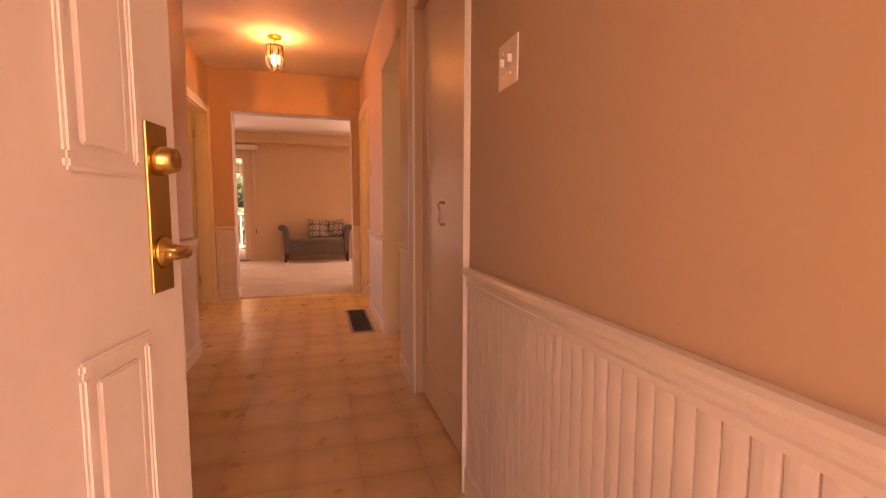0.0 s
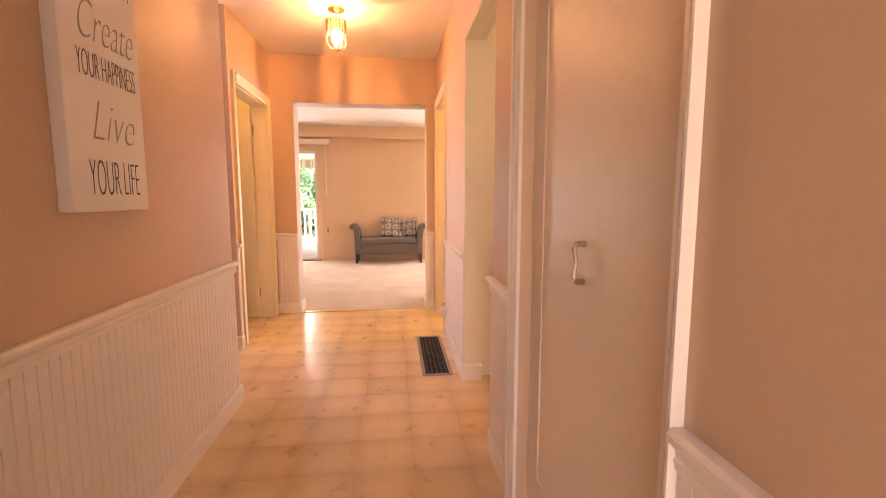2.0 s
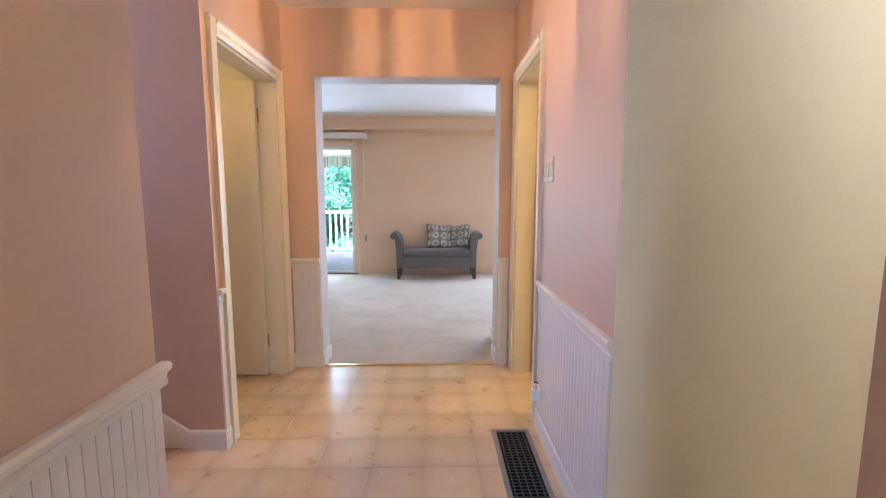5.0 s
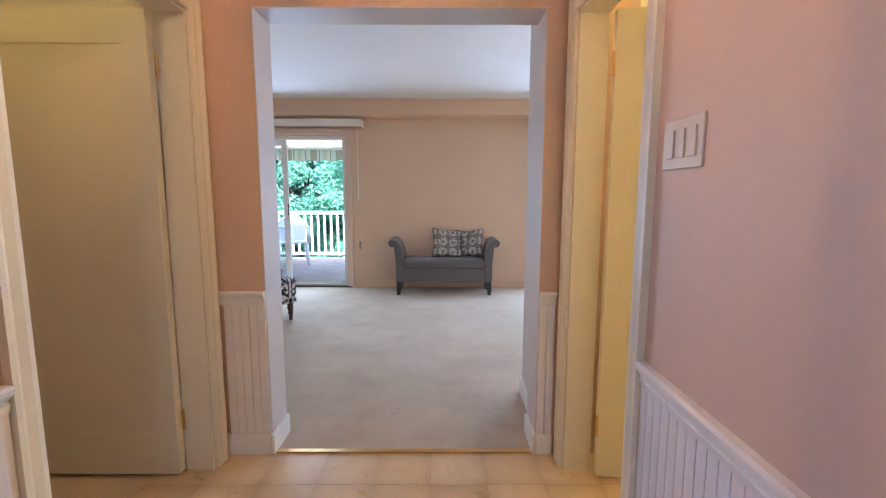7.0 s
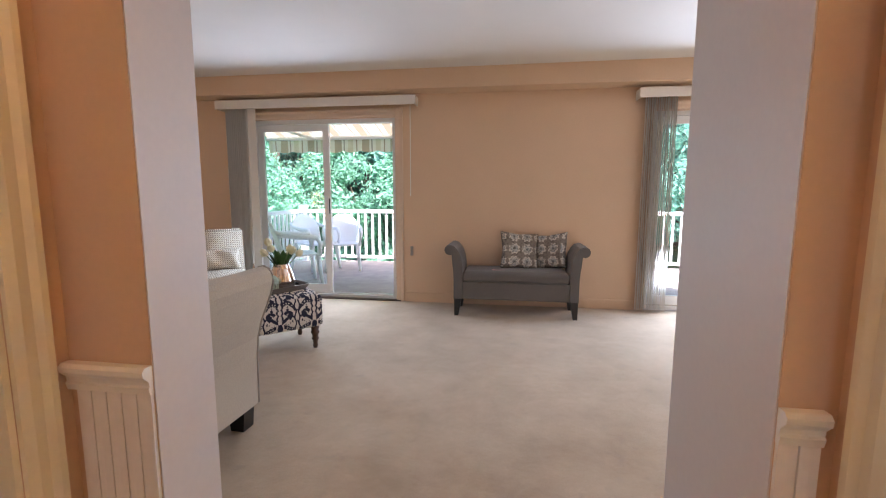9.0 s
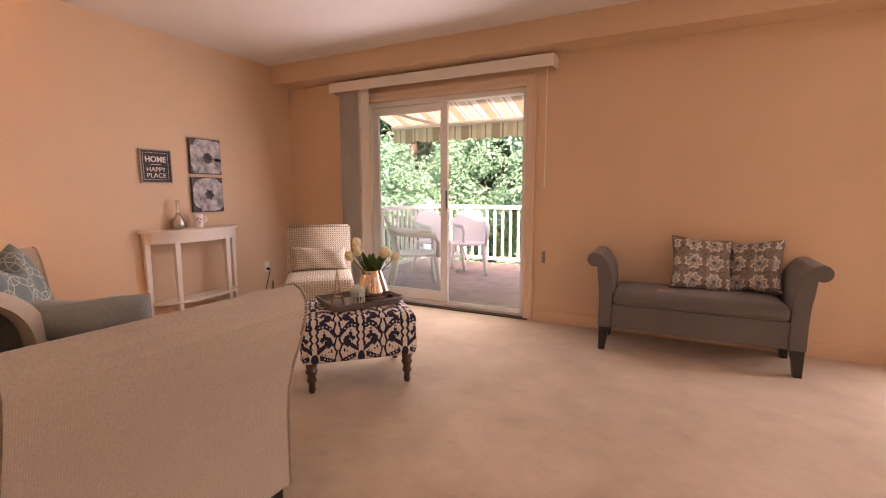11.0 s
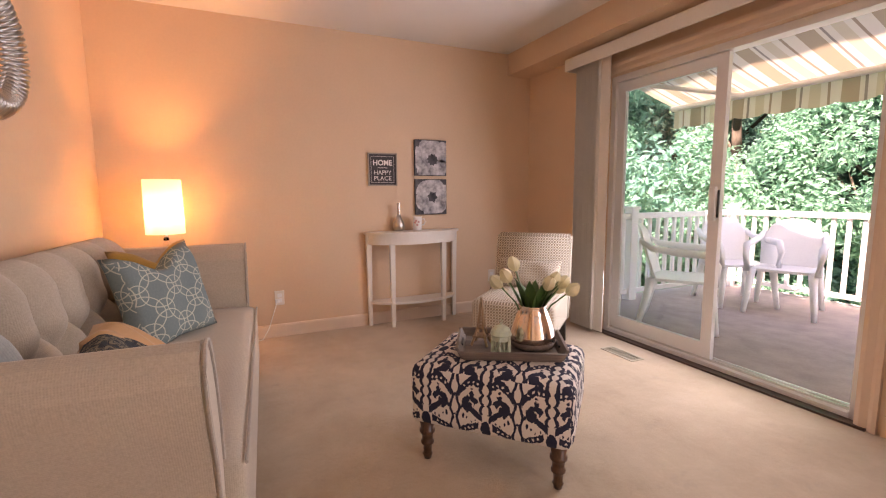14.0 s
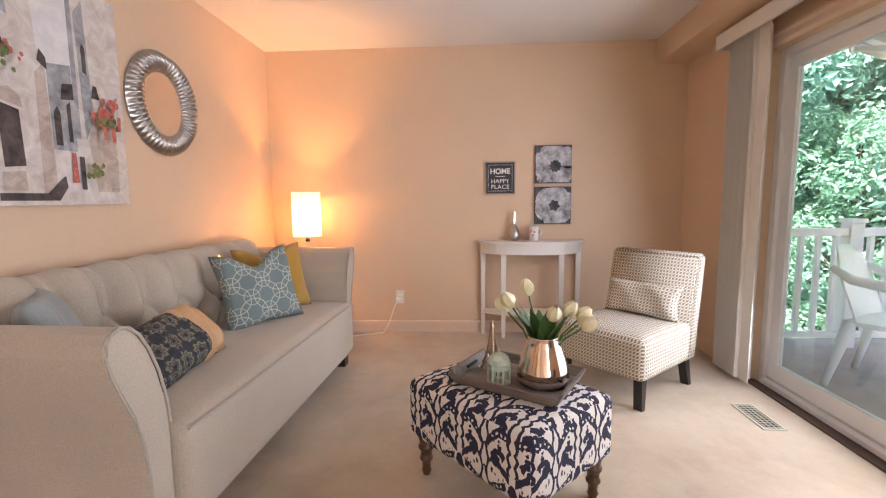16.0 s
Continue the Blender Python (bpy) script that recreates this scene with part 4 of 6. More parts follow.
# ---- furniture ----
def scroll_arm(side, x, th, out, h, base_z, r):
    """Outline of an arm that rolls outward: inner face at x, thickness th at the base, reaching out at height h."""
    cx, cz = out - r, h - r
    pts = [(0.0, base_z), (0.0, h * 0.70), (0.04 * out, h * 0.78), (0.13 * out, h * 0.86), (0.28 * out, h * 0.93), (0.46 * out, h * 0.98)]
    for k in range(9):
        a = math.radians(95 - k * 26)
        pts.append((cx + r * math.cos(a), cz + r * math.sin(a)))
    pts += [(th + 0.16 * (out - th), h * 0.74), (th + 0.05 * (out - th), h * 0.64), (th, h * 0.5), (th, base_z)]
    return [(x + side * p, q) for p, q in pts]


ARM = [(0, 0.11), (0, 0.48), (0.010, 0.57), (0.032, 0.66), (0.062, 0.735), (0.092, 0.785), (0.125, 0.815), (0.155, 0.822), (0.182, 0.81), (0.199, 0.785), (0.203, 0.75),
       (0.192, 0.70), (0.165, 0.63), (0.13, 0.55), (0.105, 0.46), (0.095, 0.36), (0.092, 0.11)]


SOFA = pose(-3.077, 6.571, 0, 0, 0, -2.7) @ pose(3.045, -6.565, 0)


TX, TZ2 = 0.21, 0.26                      # spacing of the tufts


def sofa():
    s = thing("tufted_sofa", "beige linen sofa with tufted back and rolled arms", "sofa", 0, 0, 0)
    il, ir = -2.895, -1.215
    block("base", (il, ir, 5.87, 6.585, 0.11, 0.34), sofa_cloth, s, 0.006)
    bm = slab_bm(il + 0.002, ir - 0.002, 5.98, 6.615, 0.135, 0.458, 0.03, 16, 0.028)
    seat = part("seat_cushion", bm, sofa_cloth, s, "", True)
    part("piping", tube_bm([(il + 0.01, 6.615, 0.452), (ir - 0.01, 6.615, 0.452)], 0.0045, 6), piping_cloth, seat)
    # tufted back
    bm = bmesh.new()
    nx, nz = 150, 46
    zb, zt = 0.42, 0.885
    rows = []
    for j in range(nz + 1):
        row = []
        for i in range(nx + 1):
            x = il + (ir - il) * i / nx
            q = j / nz
            z = zb + (zt - zb) * q
            zc = min(z, 0.44 + 1.1 * TZ2)
            u, v = (x - il) / TX + (zc - 0.44) / TZ2, (x - il) / TX - (zc - 0.44) / TZ2
            du, dv = abs(u - round(u)), abs(v - round(v))
            puff = (math.sin(math.pi * min(1, du * 2) / 2) * math.sin(math.pi * min(1, dv * 2) / 2)) ** 0.5
            y = 5.995 - 0.07 * q
            if q > 0.82:
                r = (q - 0.82) / 0.18
                y -= 0.065 * (1 - math.cos(r * math.pi / 2))
                z = zb + (zt - zb) * 0.82 + 0.084 * math.sin(r * math.pi / 2)
            y += 0.085 * puff * (1 - 0.5 * max(0, (q - 0.82) / 0.18))
            z += 0.022 * puff * max(0, (q - 0.6) / 0.4)
            row.append(bm.verts.new((x, y, z)))
        rows.append(row)
    for j in range(nz):
        for i in range(nx):
            bm.faces.new((rows[j][i], rows[j][i + 1], rows[j + 1][i + 1], rows[j + 1][i]))
    bk = [bm.verts.new((r.co.x, 5.84, r.co.z)) for r in (rows[nz][0], rows[nz][nx])]
    lo = [bm.verts.new((x, 5.84, zb)) for x in (il, ir)]
    bm.faces.new(rows[nz][::1] + [bk[1], bk[0]])
    bm.faces.new((bk[0], bk[1], lo[1], lo[0]))
    bmesh.ops.recalc_face_normals(bm, faces=bm.faces)
    back = part("backrest", bm, sofa_cloth, s, "deep diamond-tufted back", True)
    block("back_frame", (il, ir, 5.838, 5.95, 0.14, 0.42), sofa_cloth, s, 0.01)
    for a in range(0, 10):
        for b in range(0, 3):
            z = 0.44 + TZ2 / 2 * b
            x = il + TX * (a + (0.5 if b % 2 else 0.0))
            if il + 0.03 < x < ir - 0.03:
                bmb = bmesh.new()
                bmesh.ops.create_uvsphere(bmb, u_segments=8, v_segments=5, radius=0.012, matrix=Matrix.Translation((x, 6.0 - 0.07 * (z - zb) / (zt - zb), z)))
                part("button", bmb, piping_cloth, back, "", True)
    for side, x in ((-1, il), (1, ir)):
        pr = [(x + side * p, q) for p, q in ARM]
        bm = prism_bm(pr, 5.84, 6.565, "y")
        bmesh.ops.bevel(bm, geom=[e for e in bm.edges if abs(e.verts[0].co.y - e.verts[1].co.y) < 0.01], offset=0.008, segments=2, affect="EDGES")
        arm = part("arm", bm, sofa_cloth, s, "", False)
        part("piping", tube_bm([(p, 6.567, q) for p, q in pr[1:]], 0.0045, 6), piping_cloth, arm)
    for x in (il - 0.035, ir + 0.035):
        for y in (5.90, 6.50):
            bm = prism_bm([(x - 0.035, 0.0), (x + 0.035, 0.0), (x + 0.045, 0.112), (x - 0.045, 0.112)], y - 0.04, y + 0.04, "y")
            part("leg", bm, black_wood, s, "dark wooden block foot")
    s.matrix_world = SOFA
    return s


sofa()


def cushion(name, label, w, h, t, material, m, extra=None):
    c = thing(name, label, "cushion")
    c.matrix_world = m
    part("cover", pillow_bm(w, h, t, 18, 0.12, 0.085 if w < 0.45 and material not in (medallion_mat, blue_grey_cloth) else 0.0), material, c, "", True)
    if extra:
        extra(c)
    return c


cushion("throw_pillow", "mustard yellow square throw pillow on the sofa", 0.44, 0.42, 0.13, mustard_cloth, SOFA @ pose(-2.58, 6.25, 0.472, 16, 2, -36))
cushion("throw_pillow", "teal throw pillow with cream interlocking rings", 0.44, 0.43, 0.14, lattice_mat, SOFA @ pose(-2.30, 6.32, 0.472, 17, 4, -34))
cushion("throw_pillow", "pale blue-grey throw pillow leaning against the sofa back", 0.44, 0.42, 0.13, blue_grey_cloth, SOFA @ pose(-1.41, 6.13, 0.475, 22, 0, 45))


def lumbar(c):
    part("satin_band", pillow_bm(0.16, 0.285, 0.155), peach_satin, c, "peach satin end panel", True).matrix_local = pose(-0.165, 0, -0.002)


cushion("lumbar_pillow", "dark damask lumbar pillow with a peach satin band", 0.50, 0.28, 0.15, damask_mat, SOFA @ pose(-1.60, 6.37, 0.48, 46, 4, 4), lumbar)


def bench():
    b = thing("storage_bench", "dark grey upholstered bench with rolled arms", "bench", 0.161, 8.865, 0)
    iw = 0.503
    block("base", (-iw, iw, -0.205, 0.205, 0.165, 0.335), grey_cloth, b, 0.008)
    bm = slab_bm(-iw + 0.003, iw - 0.003, -0.216, 0.212, 0.332, 0.43, 0.03, 14, 0.012)
    part("lid_cushion", bm, grey_cloth, b, "padded hinged lid", True)
    for side in (-1, 1):
        pr = scroll_arm(side, side * iw, 0.085, 0.175, 0.69, 0.165, 0.05)
        bm = prism_bm(pr, -0.215, 0.215, "y")
        bmesh.ops.bevel(bm, geom=[e for e in bm.edges if abs(e.verts[0].co.y - e.verts[1].co.y) < 0.01], offset=0.007, segments=2, affect="EDGES")
        part("arm", bm, grey_cloth, b)
        for y in (-0.18, 0.18):
            x = side * (iw + 0.045)
            bm = prism_bm([(x - 0.02 + side * 0.012, 0), (x + 0.02 + side * 0.012, 0), (x + 0.034, 0.166), (x - 0.034, 0.166)], y - 0.028, y + 0.028, "y")
            part("leg", bm, black_wood, b, "tapered black wooden leg")
    return b


bench()
cushion("throw_pillow", "taupe medallion-print throw pillow on the bench", 0.39, 0.39, 0.13, medallion_mat, pose(0.20, 8.895, 0.43, -24, 5, 12))
cushion("throw_pillow", "taupe medallion-print throw pillow leaning on the bench arm", 0.37, 0.37, 0.13, medallion_mat, pose(0.495, 8.955, 0.43, -20, -9, -30))
bk = thing("magazine", "pink and white magazine lying on the bench", "magazine", 0.03, 8.83, 0.432, 12)
block("pages", (-0.10, 0.10, -0.07, 0.07, 0, 0.008), paper, bk, 0.001)
block("cover", (-0.10, 0.10, -0.07, 0.07, 0.008, 0.0095), pink_print, bk)


def ottoman():
    o = thing("ottoman", "navy and cream ikat ottoman on turned legs", "ottoman", -1.691, 7.548, 0, 43.4)
    bm = slab_bm(-0.325, 0.325, -0.25, 0.25, 0.17, 0.42, 0.035, 16, 0.018)
    part("upholstery", bm, ikat_mat, o, "", True)
    prof = [(0.016, 0.0), (0.018, 0.012), (0.022, 0.02), (0.017, 0.03), (0.020, 0.06), (0.028, 0.068), (0.028, 0.078), (0.022, 0.086), (0.026, 0.11), (0.033, 0.118), (0.033, 0.13), (0.026, 0.136), (0.034, 0.176)]
    for x in (-0.27, 0.27):
        for y in (-0.195, 0.195):
            part("leg", lathe_bm(prof, 18, x, y), turned_wood, o, "turned dark wooden leg", True)
    return o


ottoman()


def tray():
    t = thing("serving_tray", "grey-brown wooden serving tray with cut-out handles", "tray", -1.70, 7.593, 0.437, 60)
    w, d = 0.195, 0.14
    block("bottom", (-w, w, -d, d, 0, 0.008), tray_wood, t, 0.001)
    for e in (-1, 1):
        pr = [(e * d, 0.0), (e * (d + 0.012), 0.0), (e * (d + 0.032), 0.04), (e * (d + 0.021), 0.04)]
        bm = prism_bm(pr, -w - 0.022, w + 0.022, "x")
        for q in bm.verts:
            if q.co.z < 0.01:
                q.co.x *= w / (w + 0.022)
        part("side", bm, tray_wood, t)
        pr = [(e * w, 0.0), (e * (w + 0.012), 0.0), (e * (w + 0.034), 0.046), (e * (w + 0.023), 0.046)]
        end = part("end", prism_bm(pr, -d, d, "y"), tray_wood, t)
        # no hole is cut: a black bar draws the slot's shaded inside
        bm = bmesh.new()
        bx(bm, e * (w + 0.0135) - 0.0068, e * (w + 0.0135) + 0.0068, -0.04, 0.04, 0.021, 0.031)
        part("handle_slot", bm, black_wood, end, "dark inside of the cut-out hand slot, set in as a black bar")
    return t


tray()
TZ = 0.4455
vase_metal = plain("hammered_metal", (0.80, 0.66, 0.56), 0.14, 1.0, vary=0.1)


def vase():
    v = thing("metal_vase", "hammered copper-silver vase with dark base", "vase", -1.665, 7.685, TZ)
    prof = [(0.080, 0.0), (0.094, 0.008), (0.101, 0.034), (0.096, 0.06), (0.084, 0.105), (0.069, 0.145), (0.057, 0.18), (0.059, 0.185), (0.054, 0.183), (0.052, 0.15)]
    bm = lathe_bm(prof[2:], 22)
    for q in bm.verts:
        a = math.atan2(q.co.y, q.co.x)
        k = 1 + 0.018 * math.sin(11 * a + 60 * q.co.z) - 0.01
        q.co.x *= k
        q.co.y *= k
    part("body", bm, vase_metal, v, "hammered polished metal", True)
    part("foot", lathe_bm([(0.078, 0.0), (0.092, 0.006), (0.1005, 0.033), (0.07, 0.034)], 26), tray_wood, v, "", True)
    return v


vase()


def tulips():
    b = thing("tulip_bouquet", "cream white tulips with green leaves in the vase", "flowers", -1.665, 7.685, TZ + 0.135)
    rnd = random.Random(4)
    heads = ((-0.155, -0.04, 0.135), (-0.115, -0.07, 0.165), (-0.085, 0.03, 0.20), (0.09, 0.03, 0.135), (0.13, 0.06, 0.12), (0.165, 0.02, 0.10), (0.06, -0.05, 0.13), (0.12, 0.10, 0.09))
    right = Vector((0.55, 0.835, 0))
    fwd = Vector((-0.835, 0.55, 0))
    for i, (r, f, z) in enumerate(heads):
        tip = 0.86 * r * right + 0.86 * f * fwd + Vector((0, 0, z * 0.95))
        base = Vector((tip.x * 0.12, tip.y * 0.12, -0.06))
        mid = base * 0.5 + tip * 0.5 + Vector((0, 0, 0.03))
        d = (tip - mid).normalized()
        flower = part("stem", tube_bm([base, base.lerp(mid, 0.6), mid, tip], 0.0035, 6), green_leaf, b)
        bm = bmesh.new()
        for k in range(6):
            a = k * math.pi / 3
            rows = []
            for (q, ww, rad) in ((0.0, 0.008, 0.005), (0.017, 0.022, 0.021), (0.036, 0.025, 0.025), (0.054, 0.016, 0.019), (0.068, 0.004, 0.009)):
                rad = rad * (1.0 if k % 2 else 0.88)
                c, s = math.cos(a), math.sin(a)
                rows.append([bm.verts.new((rad * c - e * ww * s, rad * s + e * ww * c, q)) for e in (-0.7, 0, 0.7)])
            for p, q in zip(rows, rows[1:]):
                for e in range(2):
                    bm.faces.new((p[e], p[e + 1], q[e + 1], q[e]))
        bm.transform(Matrix.Translation(tip) @ d.to_track_quat("Z", "Y").to_matrix().to_4x4())
        hd = part("petals", bm, petal, flower, "cream tulip head", True)
    for i in range(11):
        a = i * 0.62 + 0.2
        w = (right * math.cos(a) + fwd * math.sin(a) * 0.7)
        ln = 0.15 + 0.06 * rnd.random()
        bm = bmesh.new()
        rows = []
        for k in range(7):
            q = k / 6
            p = w * (0.02 + 0.09 * q ** 1.3) + Vector((0, 0, -0.03 + ln * (1.35 * q - 0.35 * q * q)))
            side = w.cross(Vector((0, 0, 1))).normalized() * (0.027 * math.sin(math.pi * (0.12 + 0.86 * q)))
            rows.append([bm.verts.new(p - side), bm.verts.new(p + w * -0.004), bm.verts.new(p + side)])
        for p, q in zip(rows, rows[1:]):
            for e in range(2):
                bm.faces.new((p[e], p[e + 1], q[e + 1], q[e]))
        part("leaf", bm, green_leaf, b, "", True)
    return b


tulips()


def lantern():
    o = thing("house_lantern", "mint green pierced metal tealight house", "candle lantern", -1.65, 7.516, TZ, 20)
    n, r = 6, 0.04
    for i in range(n):
        a0, a1 = 2 * math.pi * i / n, 2 * math.pi * (i + 1) / n
        p, q = Vector((r * math.cos(a0), r * math.sin(a0), 0)), Vector((r * math.cos(a1), r * math.sin(a1), 0))
        part("corner_post", tube_bm([p, p + Vector((0, 0, 0.075))], 0.005, 6), mint_paint, o)
        mid = (p + q) / 2
        ang = math.degrees(math.atan2((q - p).y, (q - p).x))
        bm = bmesh.new()
        bx(bm, -0.02, 0.02, -0.002, 0.002, 0.058, 0.078)
        bx(bm, -0.02, 0.02, -0.002, 0.002, 0.0, 0.012)
        bx(bm, -0.003, 0.003, -0.002, 0.002, 0.012, 0.058)
        bm.transform(pose(mid.x, mid.y, 0, 0, 0, ang))
        part("wall_panel", bm, mint_paint, o)
    part("dome", lathe_bm([(0.044, 0.077), (0.046, 0.083), (0.040, 0.10), (0.025, 0.115), (0.008, 0.122), (0.004, 0.13)], 12), mint_paint, o, "", False)
    part("ring", tube_bm([(0.008 * math.cos(k), 0, 0.135 + 0.008 * math.sin(k)) for k in [j * 0.7 for j in range(10)]], 0.0018, 5), mint_paint, o)
    part("floor_plate", lathe_bm([(0.043, -0.0), (0.043, 0.003)], 6), mint_paint, o)
    return o


lantern()


def tower():
    o = thing("tower_figurine", "small bronze lattice tower figurine on the tray", "figurine", -1.785, 7.498, TZ, 45)
    bm = bmesh.new()
    for sx in (-1, 1):
        for sy in (-1, 1):
            pts = [(sx * k, sy * k, z) for k, z in ((0.036, 0), (0.024, 0.035), (0.015, 0.07), (0.009, 0.12), (0.005, 0.18), (0.002, 0.21))]
            tube_bm(pts, [0.007, 0.006, 0.005, 0.004, 0.003, 0.002], 5, bm)
    for k, z in ((0.031, 0.036), (0.02, 0.072)):
        bx(bm, -k, k, -k, k, z, z + 0.006)
    for i in range(8):
        z = 0.085 + i * 0.014
        k = 0.012 - i * 0.0011
        bx(bm, -k, k, -k, k, z, z + 0.003)
    bx(bm, -0.006, 0.006, -0.006, 0.006, 0.18, 0.19)
    part("tower", bm, plain("bronze", (0.42, 0.30, 0.20), 0.3, 1.0, vary=0.3), o)
    return o


tower()


def accent_chair():
    c = thing("accent_chair", "armless cream houndstooth accent chair with black legs", "chair", -2.71, 8.36, 0, 41)
    # local: faces -y
    bm = slab_bm(-0.28, 0.28, -0.31, 0.26, 0.165, 0.40, 0.035, 14, 0.015)
    part("seat", bm, tooth_mat, c, "", True)
    pr = [(0.19, 0.17), (0.30, 0.17), (0.385, 0.79), (0.375, 0.805), (0.31, 0.805), (0.295, 0.79), (0.215, 0.40)]
    bm = prism_bm(pr, -0.285, 0.285, "x")
    bmesh.ops.bevel(bm, geom=list(bm.edges), offset=0.018, segments=3, affect="EDGES")
    part("backrest", bm, tooth_mat, c, "", True)
    for sx in (-1, 1):
        for y, dy in ((-0.26, 0.0), (0.24, 0.05)):
            bm = prism_bm([(y + dy - 0.016, 0), (y + dy + 0.016, 0), (y + 0.026, 0.17), (y - 0.026, 0.17)], sx * 0.24 - 0.024, sx * 0.24 + 0.024, "x")
            part("leg", bm, black_wood, c, "black wooden leg")
    return c


accent_chair()
cushion("lumbar_pillow", "cream houndstooth lumbar pillow on the accent chair", 0.48, 0.22, 0.12, tooth_mat, pose(-2.71, 8.36, 0, 0, 0, 41) @ pose(0, 0.15, 0.405, -14, 0, 0))


def console():
    t = thing("console_table", "white half-moon console table with lower shelf", "table", LX + 0.015, 7.915, 0)

    def half(rx, ry, z0, z1, n=28):
        pr = [(rx * math.sin(math.pi * i / n), -ry * math.cos(math.pi * i / n)) for i in range(n + 1)]
        return prism_bm(pr, z0, z1, "z")

    bm = half(0.255, 0.44, 0.783, 0.803)
    bmesh.ops.bevel(bm, geom=[e for e in bm.edges if abs(e.verts[0].co.z - e.verts[1].co.z) < 0.001], offset=0.005, segments=2, affect="EDGES")
    part("tabletop", bm, trim_white, t)
    n = 24
    o = [(0.23 * math.sin(math.pi * i / n), -0.415 * math.cos(math.pi * i / n)) for i in range(n + 1)]
    inn = [(0.21 * math.sin(math.pi * i / n), -0.395 * math.cos(math.pi * i / n)) for i in range(n + 1)]
    part("apron", prism_bm(o + inn[::-1], 0.70, 0.783, "z"), trim_white, t)
    part("shelf", half(0.21, 0.40, 0.195, 0.215), trim_white, t)
    for x, y in ((0.02, -0.395), (0.15, -0.232), (0.15, 0.232), (0.02, 0.395)):
        bm = bmesh.new()
        vs = bx(bm, x - 0.022, x + 0.022, y - 0.022, y + 0.022, 0, 0.783)
        for v in vs:
            if v.co.z < 0.1:
                v.co.x = x + (v.co.x - x) * 0.65
                v.co.y = y + (v.co.y - y) * 0.65
        part("leg", bm, trim_white, t)
    return t


console()
b = thing("bottle_vase", "mercury silver bottle vase with mosaic neck", "vase", -3.70, 7.778, 0.803)
part("belly", lathe_bm([(0.03, 0), (0.046, 0.015), (0.052, 0.04), (0.046, 0.07), (0.026, 0.105), (0.014, 0.14)], 26), silver, b, "", True)
bm = lathe_bm([(0.0135, 0.14), (0.0125, 0.17), (0.013, 0.20), (0.0155, 0.238), (0.012, 0.24)], 12)
for i in range(5):
    tube_bm([(0.0145 * math.cos(k * 0.63), 0.0145 * math.sin(k * 0.63), 0.15 + 0.019 * i) for k in range(11)], 0.002, 5, bm)
part("neck", bm, chrome, b, "mirrored mosaic neck")
m = thing("floral_mug", "white mug with red floral print", "mug", -3.67, 7.935, 0.803, -30)
part("cup", lathe_bm([(0.034, 0), (0.037, 0.004), (0.036, 0.05), (0.039, 0.118), (0.036, 0.118), (0.033, 0.02)], 26), canvas_white, m, "", True)
part("handle", tube_bm([(0, 0.036, 0.095), (0, 0.06, 0.10), (0, 0.068, 0.075), (0, 0.055, 0.05), (0, 0.036, 0.045)], 0.005, 8), canvas_white, m, "", True)
for a, z in ((-20, 0.07), (8, 0.05), (-6, 0.085), (25, 0.075)):
    bm = bmesh.new()
    bmesh.ops.create_circle(bm, cap_ends=True, segments=10, radius=0.010)
    bm.transform(pose(0, 0, 0, 0, 0, a) @ pose(0.0386, 0, z, 0, 90, 0))
    part("flower_print", bm, pink_print, m)


def home_sign():
    s = thing("framed_sign", "small black framed sign with white lettering", "sign", LX, 7.665, 1.32)
    w, h = 0.125, 0.135
    boxes("frame", [(0, 0.02, -w, w, -h, -h + 0.009), (0, 0.02, -w, w, h - 0.009, h), (0, 0.02, -w, -w + 0.009, -h + 0.009, h - 0.009), (0, 0.02, w - 0.009, w, -h + 0.009, h - 0.009)], plain("frame_taupe", (0.36, 0.31, 0.26), 0.5), s)
    block("board", (0, 0.0101, -w + 0.009, w - 0.009, -h + 0.009, h - 0.009), ink_dark, s)
    f = pose(0.0106, 0, 0, 90, 0, 90)
    letters("HOME", 0.062, canvas_white, s, f @ pose(0, 0.035, 0), 0.165, "lettering", 0, 0.001, 0.0016)
    letters("HAPPY", 0.05, canvas_white, s, f @ pose(0, -0.042, 0), 0.15, "lettering", 0, 0.0008)
    letters("PLACE", 0.05, canvas_white, s, f @ pose(0, -0.09, 0), 0.15, "lettering", 0, 0.0008)
    boxes("border_line", [(0.010, 0.0108, -0.098, 0.098, -0.108, -0.106), (0.010, 0.0108, -0.098, 0.098, 0.106, 0.108), (0.010, 0.0108, -0.1, -0.098, -0.108, 0.108), (0.010, 0.0108, 0.098, 0.1, -0.108, 0.108), (0.010, 0.0108, -0.04, 0.04, 0.012, 0.016)], canvas_white, s)
    return s


home_sign()
petal_grey = Shade("petal_grey")
pg = petal_grey.noise(18, 4)
petal_grey.set(Base_Color=petal_grey.mix(petal_grey.band(pg, 0.3, 0.7), (0.13, 0.13, 0.15), (0.68, 0.68, 0.70)), Roughness=0.7)
charcoal = Shade("charcoal_canvas")
cn = charcoal.noise(9, 4)
charcoal.set(Base_Color=charcoal.mix(charcoal.band(cn, 0.35, 0.7), (0.025, 0.025, 0.032), (0.13, 0.13, 0.14)), Roughness=0.75)


